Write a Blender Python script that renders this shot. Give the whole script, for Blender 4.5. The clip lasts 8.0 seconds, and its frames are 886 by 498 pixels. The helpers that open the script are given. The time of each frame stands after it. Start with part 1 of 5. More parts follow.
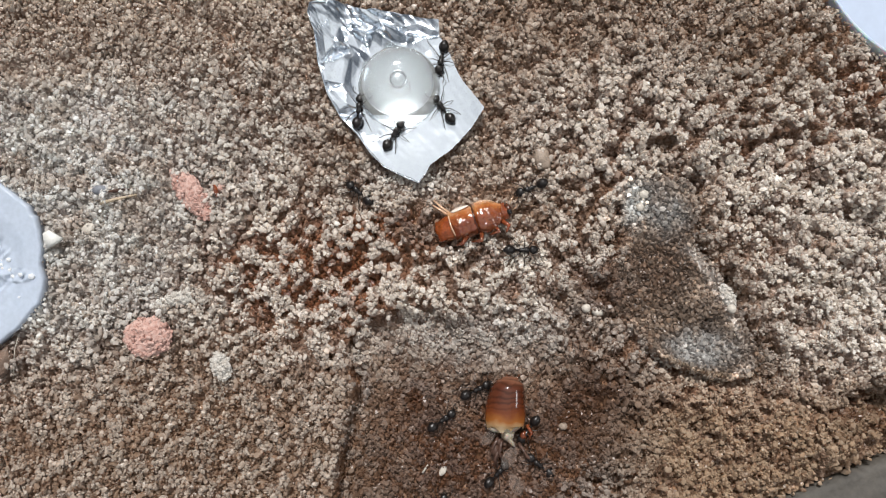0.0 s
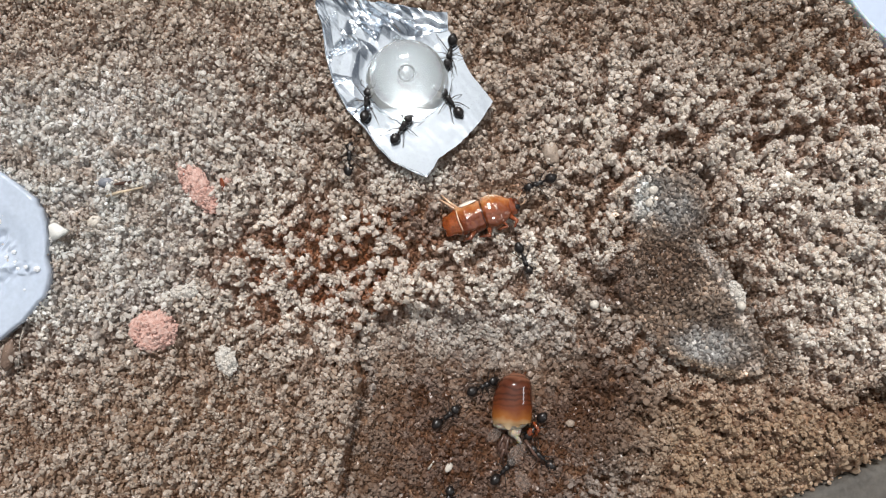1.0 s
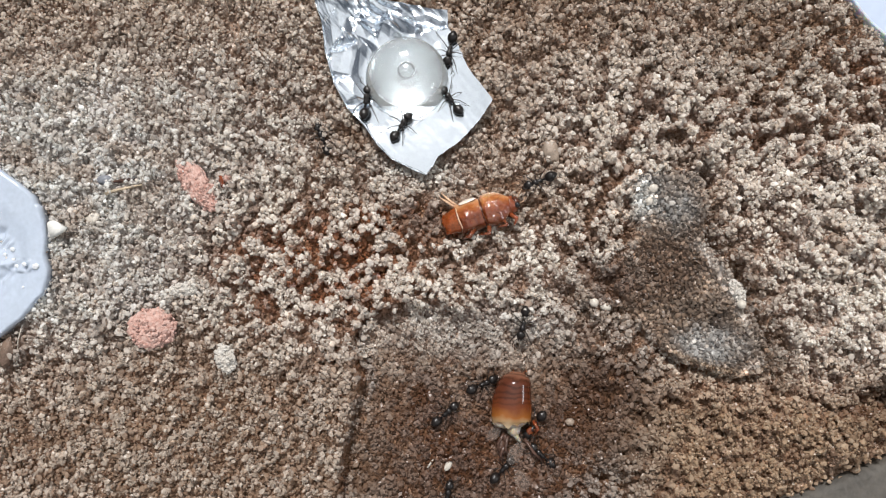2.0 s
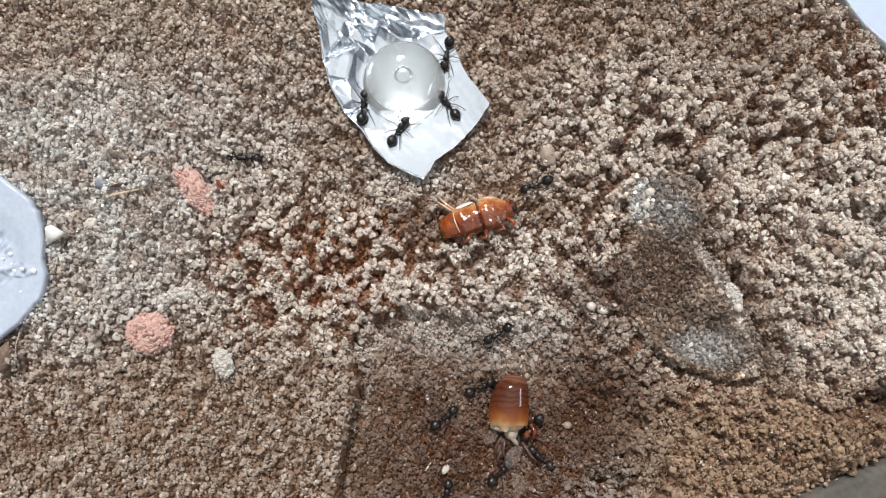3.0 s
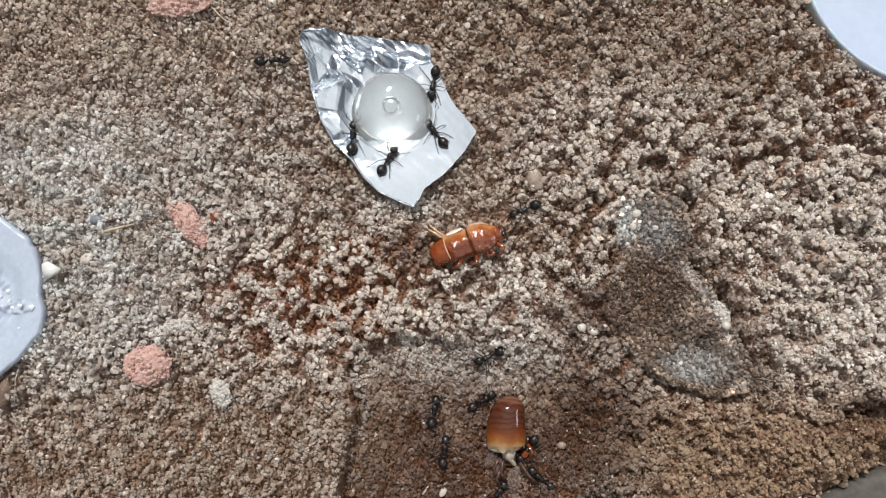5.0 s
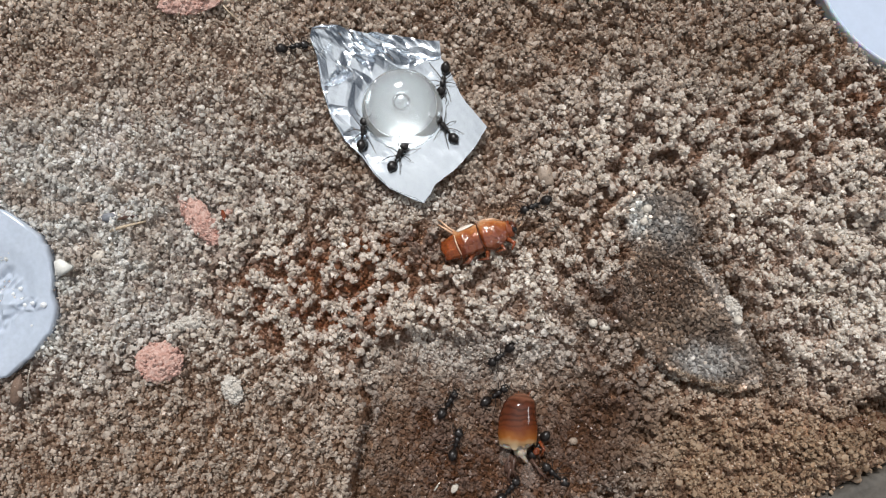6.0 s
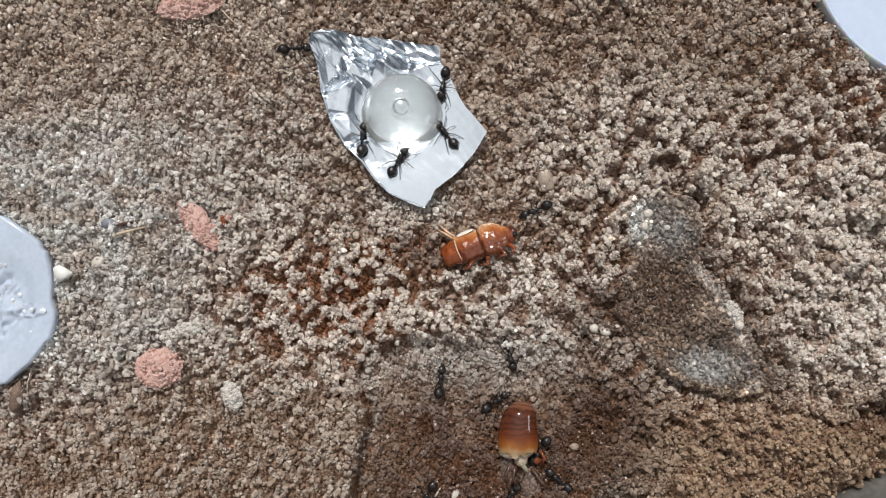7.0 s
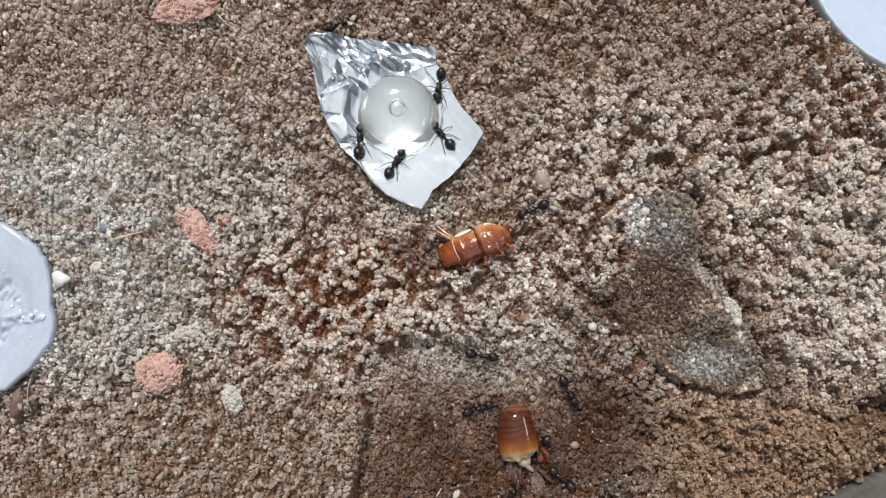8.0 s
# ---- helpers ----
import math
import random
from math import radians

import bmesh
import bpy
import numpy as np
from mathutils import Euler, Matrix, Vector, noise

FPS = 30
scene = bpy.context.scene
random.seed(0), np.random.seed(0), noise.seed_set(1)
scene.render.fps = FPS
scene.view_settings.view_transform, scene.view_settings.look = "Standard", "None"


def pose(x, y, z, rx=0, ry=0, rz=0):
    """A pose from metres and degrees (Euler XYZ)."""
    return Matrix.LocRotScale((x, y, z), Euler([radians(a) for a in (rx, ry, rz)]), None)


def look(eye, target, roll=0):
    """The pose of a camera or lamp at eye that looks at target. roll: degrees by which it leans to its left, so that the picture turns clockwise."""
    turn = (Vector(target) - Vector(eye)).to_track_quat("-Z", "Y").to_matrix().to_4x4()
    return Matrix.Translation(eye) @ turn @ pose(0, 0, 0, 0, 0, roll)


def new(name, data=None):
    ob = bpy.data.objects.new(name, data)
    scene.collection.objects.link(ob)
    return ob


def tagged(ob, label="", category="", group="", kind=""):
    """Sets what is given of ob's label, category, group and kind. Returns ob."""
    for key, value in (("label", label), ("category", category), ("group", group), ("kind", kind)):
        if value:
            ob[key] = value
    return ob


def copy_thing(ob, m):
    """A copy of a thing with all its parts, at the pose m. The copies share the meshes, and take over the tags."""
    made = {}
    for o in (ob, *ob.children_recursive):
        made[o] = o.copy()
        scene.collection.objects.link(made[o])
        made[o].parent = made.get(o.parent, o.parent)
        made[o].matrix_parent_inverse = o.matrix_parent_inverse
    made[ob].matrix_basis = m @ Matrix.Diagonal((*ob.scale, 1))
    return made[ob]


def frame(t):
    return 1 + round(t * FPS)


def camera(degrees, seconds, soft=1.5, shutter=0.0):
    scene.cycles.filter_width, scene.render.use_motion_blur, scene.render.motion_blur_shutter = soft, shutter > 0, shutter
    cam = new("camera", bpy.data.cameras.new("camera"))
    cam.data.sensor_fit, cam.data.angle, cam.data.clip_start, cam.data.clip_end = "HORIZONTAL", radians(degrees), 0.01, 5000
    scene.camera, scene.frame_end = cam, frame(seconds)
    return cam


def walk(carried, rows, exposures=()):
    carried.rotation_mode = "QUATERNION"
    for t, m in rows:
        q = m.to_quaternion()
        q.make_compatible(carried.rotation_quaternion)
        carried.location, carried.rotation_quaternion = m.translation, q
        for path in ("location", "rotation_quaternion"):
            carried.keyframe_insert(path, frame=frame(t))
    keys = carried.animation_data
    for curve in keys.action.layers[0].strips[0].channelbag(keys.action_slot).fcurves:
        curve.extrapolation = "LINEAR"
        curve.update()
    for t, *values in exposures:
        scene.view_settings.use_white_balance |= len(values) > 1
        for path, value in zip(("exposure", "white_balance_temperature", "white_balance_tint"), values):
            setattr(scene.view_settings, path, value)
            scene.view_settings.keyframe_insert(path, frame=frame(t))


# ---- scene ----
# A sand floor seen from above: a foil scrap with a drop of sugar water, ants and two insect remains.
MM = 0.001
GRID = 6.2457e-5                     # plan grid unit: one pixel of the starting view, about a sixteenth of a millimetre

cam = camera(66.0, 8.0, soft=1.2)
EYES = [  # seconds, millimetres, degrees
    (0.0, -0.14, -0.43, 75.41, 0.316, -0.099, 0.004),
    (0.5, -0.75, -1.18, 75.07, 0.384, 0.087, 0.194),
    (1.0, -0.65, -0.95, 74.90, 0.289, 0.124, 0.351),
    (1.5, -0.65, -1.38, 74.71, 0.335, 0.120, 0.445),
    (3.0, -0.42, -0.66, 74.87, 0.229, 0.038, 0.339),
    (3.5, -0.13, -0.68, 75.15, 0.272, -0.088, 0.029),
    (4.0, 0.50, 0.91, 76.07, 0.604, -0.210, -0.519),
    (4.2, 0.14, 0.64, 76.17, 0.938, -0.265, -0.370),
    (5.3, 0.35, 1.51, 76.09, 0.859, 0.046, -1.329),
    (5.5, -0.25, 1.11, 76.09, 0.879, 0.269, -1.322),
    (6.0, -0.41, 0.80, 76.10, 0.962, 0.227, -1.378),
    (6.5, -0.35, 1.07, 76.07, 1.039, 0.277, -1.408),
    (7.0, -0.42, 1.22, 75.91, 1.082, 0.232, -1.500),
    (7.5, -0.30, 1.21, 75.55, 1.149, 0.285, -2.004),
    (8.0, -0.28, 1.28, 76.05, 1.080, 0.177, -2.248),
]
walk(cam, [(t, pose(x * MM, y * MM, z * MM, rx, ry, rz)) for t, x, y, z, rx, ry, rz in EYES],
     exposures=[(0.0, -0.13), (0.6, -0.03), (3.5, -0.02), (4.2, -0.08), (5.5, -0.20), (6.5, -0.24), (8.0, -0.17)])

# ---- light: bright veiled sky, soft sun from the north, an added lamp's glint from the east ----
SUN_FROM = Vector((-0.12, 0.75, 0.80)).normalized()
world = bpy.data.worlds.new("sky")
scene.world = world
world.use_nodes = True
wn, wl = world.node_tree.nodes, world.node_tree.links
wn.clear()
sky = wn.new("ShaderNodeTexSky")
sky.sky_type, sky.sun_disc = "NISHITA", False
sky.sun_elevation = math.asin(SUN_FROM.z)
sky.sun_rotation = math.atan2(SUN_FROM.x, SUN_FROM.y)
# overcast veil: three and more times brighter overhead than near the horizon
where_up = wn.new("ShaderNodeTexCoord")
split_up = wn.new("ShaderNodeSeparateXYZ")
cloud = wn.new("ShaderNodeValToRGB")
for k, (at, grey) in enumerate(((0.0, 0.05), (0.5, 0.15), (0.8, 0.5), (0.93, 0.86), (1.0, 1.02))):
    e = cloud.color_ramp.elements[k] if k < 2 else cloud.color_ramp.elements.new(at)
    e.position, e.color = at, (grey * (0.84 + 0.16 * at), grey * (0.94 + 0.06 * at), grey * (1.12 - 0.13 * at), 1)
bright = wn.new("ShaderNodeMix")
bright.data_type, bright.blend_type = "RGBA", "MULTIPLY"
bright.inputs["Factor"].default_value = 1
bright.inputs["B"].default_value = (12, 12, 12, 1)
veil = wn.new("ShaderNodeMix")
veil.data_type = "RGBA"
veil.inputs["Factor"].default_value = 0.93
wl.new(where_up.outputs["Generated"], split_up.inputs["Vector"])
wl.new(split_up.outputs["Z"], cloud.inputs["Fac"])
wl.new(cloud.outputs["Color"], bright.inputs["A"])
wl.new(bright.outputs["Result"], veil.inputs["B"])
back = wn.new("ShaderNodeBackground")
back.inputs["Strength"].default_value = 0.08
wout = wn.new("ShaderNodeOutputWorld")
wl.new(sky.outputs["Color"], veil.inputs["A"])
wl.new(veil.outputs["Result"], back.inputs["Color"])
wl.new(back.outputs["Background"], wout.inputs["Surface"])

sun = new("sun", bpy.data.lights.new("sun", "SUN"))
sun.data.energy, sun.data.angle, sun.data.color = 4.0, radians(11), (1.0, 0.98, 0.96)
sun.matrix_world = look(SUN_FROM * 3, (0, 0, 0))
# added unseen lamp, standing in for a window, placed for glints on glossy things
east_lamp = new("east_glint_lamp", bpy.data.lights.new("east_glint_lamp", "AREA"))
east_lamp.data.shape, east_lamp.data.size, east_lamp.data.size_y = "RECTANGLE", 0.34, 0.11
east_lamp.data.energy, east_lamp.data.color = 1.7, (0.95, 0.98, 1.0)
east_lamp.matrix_world = look((0.85, -0.10, 0.68), (0, 0, 0))


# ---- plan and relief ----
def g(u, v, z=0.0):
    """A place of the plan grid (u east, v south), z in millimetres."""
    return Vector(((u - 784) * GRID, (441 - v) * GRID, z * MM))


TABLE = np.random.RandomState(7).rand(256, 256)


def vnoise(x, y, seed=0):
    """Smooth noise from 0 to 1 with cells of 1."""
    x, y = np.asarray(x, float) + seed * 17.3, np.asarray(y, float) + seed * 31.7
    i, j = np.floor(x).astype(int), np.floor(y).astype(int)
    a, b = x - i, y - j
    a, b = a * a * (3 - 2 * a), b * b * (3 - 2 * b)
    t = lambda p, q: TABLE[(i + p) & 255, (j + q) & 255]
    return (t(0, 0) * (1 - a) + t(1, 0) * a) * (1 - b) + (t(0, 1) * (1 - a) + t(1, 1) * a) * b


def facets(x, y, seed=0):
    """Noise of flat triangles, 0 to 1."""
    x, y = np.asarray(x, float) + seed * 13.1, np.asarray(y, float) + seed * 29.3
    i, j = np.floor(x).astype(int), np.floor(y).astype(int)
    a, b = x - i, y - j
    t = lambda p, q: TABLE[(i + p) & 255, (j + q) & 255]
    low = t(0, 0) + a * (t(1, 0) - t(0, 0)) + b * (t(0, 1) - t(0, 0))
    high = t(1, 1) + (1 - a) * (t(0, 1) - t(1, 1)) + (1 - b) * (t(1, 0) - t(1, 1))
    return np.where(a + b < 1, low, high)


def step(a, b, x):
    x = np.clip((x - a) / (b - a), 0, 1)
    return x * x * (3 - 2 * x)


def inside(poly, u, v):
    """Signed distance to a closed outline, positive inside."""
    u, v = np.asarray(u, float), np.asarray(v, float)
    far, odd = np.full(u.shape, 1e9), np.zeros(u.shape, bool)
    for (x0, y0), (x1, y1) in zip(poly, poly[1:] + poly[:1]):
        dx, dy = x1 - x0, y1 - y0
        k = np.clip(((u - x0) * dx + (v - y0) * dy) / (dx * dx + dy * dy), 0, 1)
        far = np.minimum(far, np.hypot(u - x0 - k * dx, v - y0 - k * dy))
        if dy:
            odd ^= ((y0 > v) != (y1 > v)) & (u < x0 + (v - y0) * dx / dy)
    return np.where(odd, far, -far)


def blob(u, v, cu, cv, ru, rv):
    """1 in the middle of an ellipse, 0 outside."""
    return step(1.0, 0.25, np.hypot((u - cu) / ru, (v - cv) / rv))


BASIN = [(622, 650), (614, 612), (640, 566), (700, 542), (790, 540), (900, 560), (1000, 570), (1060, 640), (1100, 700),
         (1090, 760), (1040, 810), (1000, 860), (990, 1100), (590, 1100), (598, 880), (608, 800), (618, 745), (634, 690)]
TONGUE = [(1082, 335), (1120, 315), (1180, 308), (1224, 325), (1230, 380), (1226, 430), (1258, 470), (1292, 530), (1312, 580),
          (1338, 630), (1332, 660), (1290, 673), (1240, 662), (1180, 642), (1140, 612), (1100, 560), (1060, 500), (1062, 430)]
FOIL = [(546, 27), (552, 14), (579, 10), (602, 7), (641, 21), (701, 25), (776, 39), (778, 69), (795, 99), (814, 141), (856, 195), (834, 230),
        (800, 266), (762, 294), (752, 313), (742, 327), (723, 320), (681, 299), (656, 274), (632, 239), (602, 209), (580, 168), (563, 113), (557, 57)]
DROP = (707, 158, 71)


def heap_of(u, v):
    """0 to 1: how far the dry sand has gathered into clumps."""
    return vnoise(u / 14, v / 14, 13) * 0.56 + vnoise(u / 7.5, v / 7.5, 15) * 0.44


def tongue(u, v):
    """Signed distance into the caked tongue of sand, which has no clear edge in the west."""
    u, v = np.asarray(u, float), np.asarray(v, float)
    return np.minimum(inside(TONGUE, u, v), 0.22 * (u + 0.12 * (v - 420) - 1085) + 14 * (vnoise(u / 22, v / 22, 27) - 0.5))


def crest_of(u, v, t):
    """1 along the pale crest on the tongue's east side."""
    return step(1, 6, t) * step(27, 16, t) * step(1185, 1222, u - 0.45 * (v - 440)) * step(425, 455, v) * (1 - 0.5 * step(560, 590, v))


def chalky(u, v):
    """1 where pale dry dust fills the gaps between the grains, in the west."""
    return blob(u, v, 70, 345, 450, 340)


def bare(u, v):
    """Positive where the grey slab shows from under the sand in the south-east."""
    return (v - 882) + 0.395 * (u - 1393)


def relief(u, v):
    """Height of the sand in millimetres."""
    u, v = np.asarray(u, float), np.asarray(v, float)
    h = 0.8 * (vnoise(u / 210, v / 210, 1) - 0.5) + 0.6 * (vnoise(u / 75, v / 75, 2) - 0.5)
    lumps = np.clip(0.5 + 0.7 * step(880, 1150, u) + 0.55 * blob(u, v, 560, 480, 300, 170) + 0.3 * blob(u, v, 840, 470, 200, 90) - 0.25 * step(640, 760, v), 0, 1.2)
    lumps = lumps * (1 - 0.6 * blob(u, v, 1330, 40, 380, 210)) * (1 - 0.5 * blob(u, v, 250, 20, 520, 180))
    b, t = inside(BASIN, u, v), tongue(u, v)
    smooth = np.maximum(step(-8, 18, t), 0.55 * step(0, 40, b))
    clump = step(0.34, 0.60, heap_of(u, v)) * 0.75 + step(0.35, 0.7, vnoise(u / 31, v / 31, 14)) * 0.5
    h += (clump - 0.6) * lumps * (1 - smooth) * 1.25
    h += 0.7 * lumps * (1 - smooth) * (vnoise(u / 23, v / 23, 3) - 0.5) + 0.8 * lumps * (1 - smooth) * (vnoise(u / 47 + v / 90, v / 47, 4) - 0.5)
    h += 0.35 * np.exp(-((b + 14) / 14) ** 2) * step(700, 620, u)
    h -= 1.6 * step(-4, 6 + 80 * step(680, 880, u), b)
    h += 0.8 * np.exp(-((b - 10) / 9) ** 2) * step(660, 600, v) * step(800, 700, u)
    h -= 1.0 * np.exp(-((b + 1) / 6) ** 2) * step(690, 640, u) * step(600, 660, v)
    east = step(1130, 1210, u + 0.25 * (v - 420))
    lip = np.exp(-((t - 13) / 11) ** 2) * east * step(400, 450, v)
    h += 0.3 * step(0, 20, t) * (vnoise(u / 19, v / 19, 17) - 0.5)
    h += east * (1.1 * step(-4, 7, t) - 1.5 * np.exp(-((t + 8) / 7) ** 2)) + 0.3 * lip
    h += -0.3 * blob(u, v, 1150, 495, 80, 100) - 0.6 * blob(u, v, 1252, 576, 30, 22) + 0.45 * blob(u, v, 1225, 625, 80, 40) + 0.5 * blob(u, v, 1150, 370, 60, 70)
    h += 0.6 * blob(u, v, 1260, 790, 300, 140) + 0.3 * blob(u, v, 330, 780, 360, 170) + 0.6 * blob(u, v, 1480, 480, 180, 260)
    h -= 2.6 * blob(u, v, 1556, 712, 80, 38)
    h -= 1.2 * step(262, 246, np.hypot(u - 1692, v + 121))
    f = inside(FOIL, u, v)
    h = h + step(-30, 4, f) * (-0.3 - h)
    return h - 1.6 * step(-50, 10, bare(u, v))


BROWN, PALE, GREY = np.array((0.57, 0.445, 0.35)), np.array((0.93, 0.905, 0.865)), np.array((0.68, 0.65, 0.625))
RUST, TAN, UMBER = np.array((0.42, 0.225, 0.14)), np.array((0.72, 0.625, 0.54)), np.array((0.165, 0.08, 0.044))

OCHRE = np.array((0.47, 0.35, 0.25))
CREAM = np.array((0.93, 0.89, 0.84))
ASH = np.array((0.83, 0.842, 0.84))
# Brown of the gaps, with the shade between grains painted in.
GAP_SHADE = np.array((0.33, 0.19, 0.112))


def sand_tint(u, v):
    """The sand's colour over the plan, with groove shade and light falloff painted in."""
    u, v = np.asarray(u, float), np.asarray(v, float)
    wob = (vnoise(u / 55, v / 55, 5) - 0.5) * 0.9 + (vnoise(u / 18, v / 18, 6) - 0.5) * 0.6
    c = np.broadcast_to(BROWN, u.shape + (3,)).copy()

    def lay(w, colour, cap=1.0):
        k = (cap * np.clip(w * (1 + 1.4 * wob), 0, 1))[..., None]
        c[:] = c + (colour - c) * k

    # Tan sand, lifted too for the light's falloff from the north-west.
    lay(blob(u, v, 160, 40, 680, 360), TAN, 1.0)
    lay(blob(u, v, 200, 40, 560, 300), PALE, 0.45)
    lay(blob(u, v, 330, 820, 460, 190), TAN, 0.25)
    lay(blob(u, v, 1150, 60, 560, 200), TAN, 0.35)
    lay(blob(u, v, 60, 330, 420, 320), PALE, 0.6)
    lay(blob(u, v, 130, 440, 260, 230), PALE, 0.7)
    lay(blob(u, v, 70, 580, 330, 230), PALE, 0.6)
    lay(blob(u, v, 480, 590, 240, 130), PALE, 0.45)
    lay(blob(u, v, 90, 350, 260, 140), GREY, 0.5)
    lay(blob(u, v, 100, 390, 340, 280), ASH, 0.85)
    lay(blob(u, v, 300, 280, 420, 300), ASH, 0.55)
    lay(blob(u, v, 390, 370, 240, 180), PALE, 0.5)
    lay(blob(u, v, 200, 500, 360, 220), ASH, 0.6)
    lay(blob(u, v, 520, 480, 240, 130), PALE, 0.5)
    lay(blob(u, v, 1500, 430, 360, 380), PALE, 1.0)
    lay(blob(u, v, 1330, 130, 420, 200), PALE, 0.1)
    lay(blob(u, v, 1120, 220, 320, 190), PALE, 0.6)
    lay(blob(u, v, 700, 325, 190, 60), PALE, 0.75)
    lay(blob(u, v, 900, 490, 280, 110), PALE, 0.75)
    lay(blob(u, v, 1290, 760, 280, 100), TAN, 0.5)
    lay(blob(u, v, 880, 600, 320, 90), GREY, 0.6)
    lay(step(-4, 14, tongue(u, v)), np.array((0.195, 0.14, 0.104)), 0.9)
    lay(blob(u, v, 1160, 370, 85, 75), np.array((0.42, 0.41, 0.40)), 0.8)
    lay(blob(u, v, 1345, 480, 70, 110), BROWN, 0.4)
    lay(blob(u, v, 1235, 615, 95, 50), np.array((0.47, 0.46, 0.45)), 0.85)
    # The inner pit's shade, painted dark.
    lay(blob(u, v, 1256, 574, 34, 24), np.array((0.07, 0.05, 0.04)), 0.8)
    lay(blob(u, v, 1122, 365, 34, 60), ASH, 0.9)
    lay(blob(u, v, 1240, 715, 190, 48), RUST, 0.55)
    t = tongue(u, v)
    c[:] = c + (np.array((1.0, 0.95, 0.90)) - c) * crest_of(u, v, t)[..., None]
    lay(np.exp(-((t - 5) / 6) ** 2) * step(600, 640, v), np.array((0.55, 0.43, 0.32)), 0.9)
    lay(blob(u, v, 1130, 480, 120, 80), UMBER, 0.3)
    # Red-brown basin sand, darkened further to paint the light's falloff southward.
    within = np.maximum(step(-6, 8, inside(BASIN, u, v)), step(700, 800, u))
    lay(blob(u, v, 800, 800, 350, 190) * within, UMBER, 0.95)
    lay(step(600, 860, v) * within, UMBER, 0.4)
    lay(blob(u, v, 1000, 850, 330, 170) * within, UMBER, 0.7)
    lay(blob(u, v, 800, 760, 260, 180) * within, UMBER, 0.5)
    lay(blob(u, v, 1000, 790, 170, 170), UMBER, 0.5)
    lay(blob(u, v, 1070, 630, 120, 150), UMBER, 0.5)
    lay(blob(u, v, 860, 850, 230, 90) * within, UMBER, 0.4)
    lay(blob(u, v, 1050, 515, 90, 70), UMBER, 0.8)
    lay(blob(u, v, 1010, 720, 190, 120), UMBER, 0.65)
    lay(blob(u, v, 1080, 700, 110, 140), UMBER, 0.55)
    basin_red = blob(u, v, 830, 790, 330, 170) * within
    c[:] = c * (1 + basin_red[..., None] * np.array((0.05, -0.05, -0.12)))   # redder sand in the basin
    lay(blob(u, v, 1500, 800, 260, 150), OCHRE, 0.4)
    lay(blob(u, v, 1290, 800, 330, 150), OCHRE, 0.7)
    lay(blob(u, v, 330, 800, 440, 190), OCHRE, 0.5)
    lay(blob(u, v, 690, 410, 150, 55), RUST, 0.6)
    lay(blob(u, v, 540, 500, 260, 150), RUST, 0.5)
    lay(blob(u, v, 640, 440, 120, 90), RUST, 0.4)
    lay(blob(u, v, 725, 392, 65, 32), UMBER, 0.6)
    lay(blob(u, v, 710, 318, 110, 32), ASH, 0.5)
    lay(blob(u, v, 1430, 110, 280, 180), OCHRE, 0.9)
    lay(blob(u, v, 1545, 140, 90, 70), RUST, 0.9)
    lay(blob(u, v, 200, 20, 420, 190), TAN, 0.7)
    lay(blob(u, v, 1050, 30, 330, 120), OCHRE, 0.3)
    lay(blob(u, v, 1320, 250, 70, 35), RUST, 0.6)
    lay(blob(u, v, 900, 830, 90, 70), RUST, 0.5)
    lay(blob(u, v, 20, 640, 60, 60), UMBER, 0.8)
    # Shade in the crack along the basin's west edge, painted dark.
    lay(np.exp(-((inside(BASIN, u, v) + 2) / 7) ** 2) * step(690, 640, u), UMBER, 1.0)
    # The lit rim inside that edge, painted paler.
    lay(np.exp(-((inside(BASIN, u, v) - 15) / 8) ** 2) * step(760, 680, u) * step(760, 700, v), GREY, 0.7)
    lay(blob(u, v, 1500, 500, 170, 190), PALE, 0.95)
    lay(blob(u, v, 1490, 610, 160, 130), PALE, 0.75)
    # Shade in the pit near the south-east corner, painted dark.
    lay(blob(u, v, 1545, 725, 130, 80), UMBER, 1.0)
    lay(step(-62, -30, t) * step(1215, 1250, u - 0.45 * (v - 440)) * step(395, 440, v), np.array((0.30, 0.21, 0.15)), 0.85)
    # Shadow in the groove along the tongue's east edge, painted dark.
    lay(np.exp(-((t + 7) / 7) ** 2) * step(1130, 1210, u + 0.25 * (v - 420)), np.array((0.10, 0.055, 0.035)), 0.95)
    lay(blob(u, v, 860, 585, 290, 75), np.array((0.74, 0.72, 0.70)), 0.5)
    lay(blob(u, v, 960, 790, 150, 110), UMBER, 0.5)
    lay(blob(u, v, 735, 402, 80, 48), np.array((0.21, 0.085, 0.042)), 0.85)
    lay(blob(u, v, 330, 640, 260, 130), OCHRE, 0.5)
    lay(chalky(u, v), ASH, 0.6)
    lay(chalky(u, v) * step(0.5, 0.68, vnoise(u / 44, v / 44, 25)), np.array((0.97, 0.98, 0.98)), 0.75)
    lay(chalky(u, v) * step(0.55, 0.75, vnoise(u / 33, v / 33, 26)), BROWN, 0.5)
    lay(blob(u, v, 320, 800, 500, 200), OCHRE, 0.25)
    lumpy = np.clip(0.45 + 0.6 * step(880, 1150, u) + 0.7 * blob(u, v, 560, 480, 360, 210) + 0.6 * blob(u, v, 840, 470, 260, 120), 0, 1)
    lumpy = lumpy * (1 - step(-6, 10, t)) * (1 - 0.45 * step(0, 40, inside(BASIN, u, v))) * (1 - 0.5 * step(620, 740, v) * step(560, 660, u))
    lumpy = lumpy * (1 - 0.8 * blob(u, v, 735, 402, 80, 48))
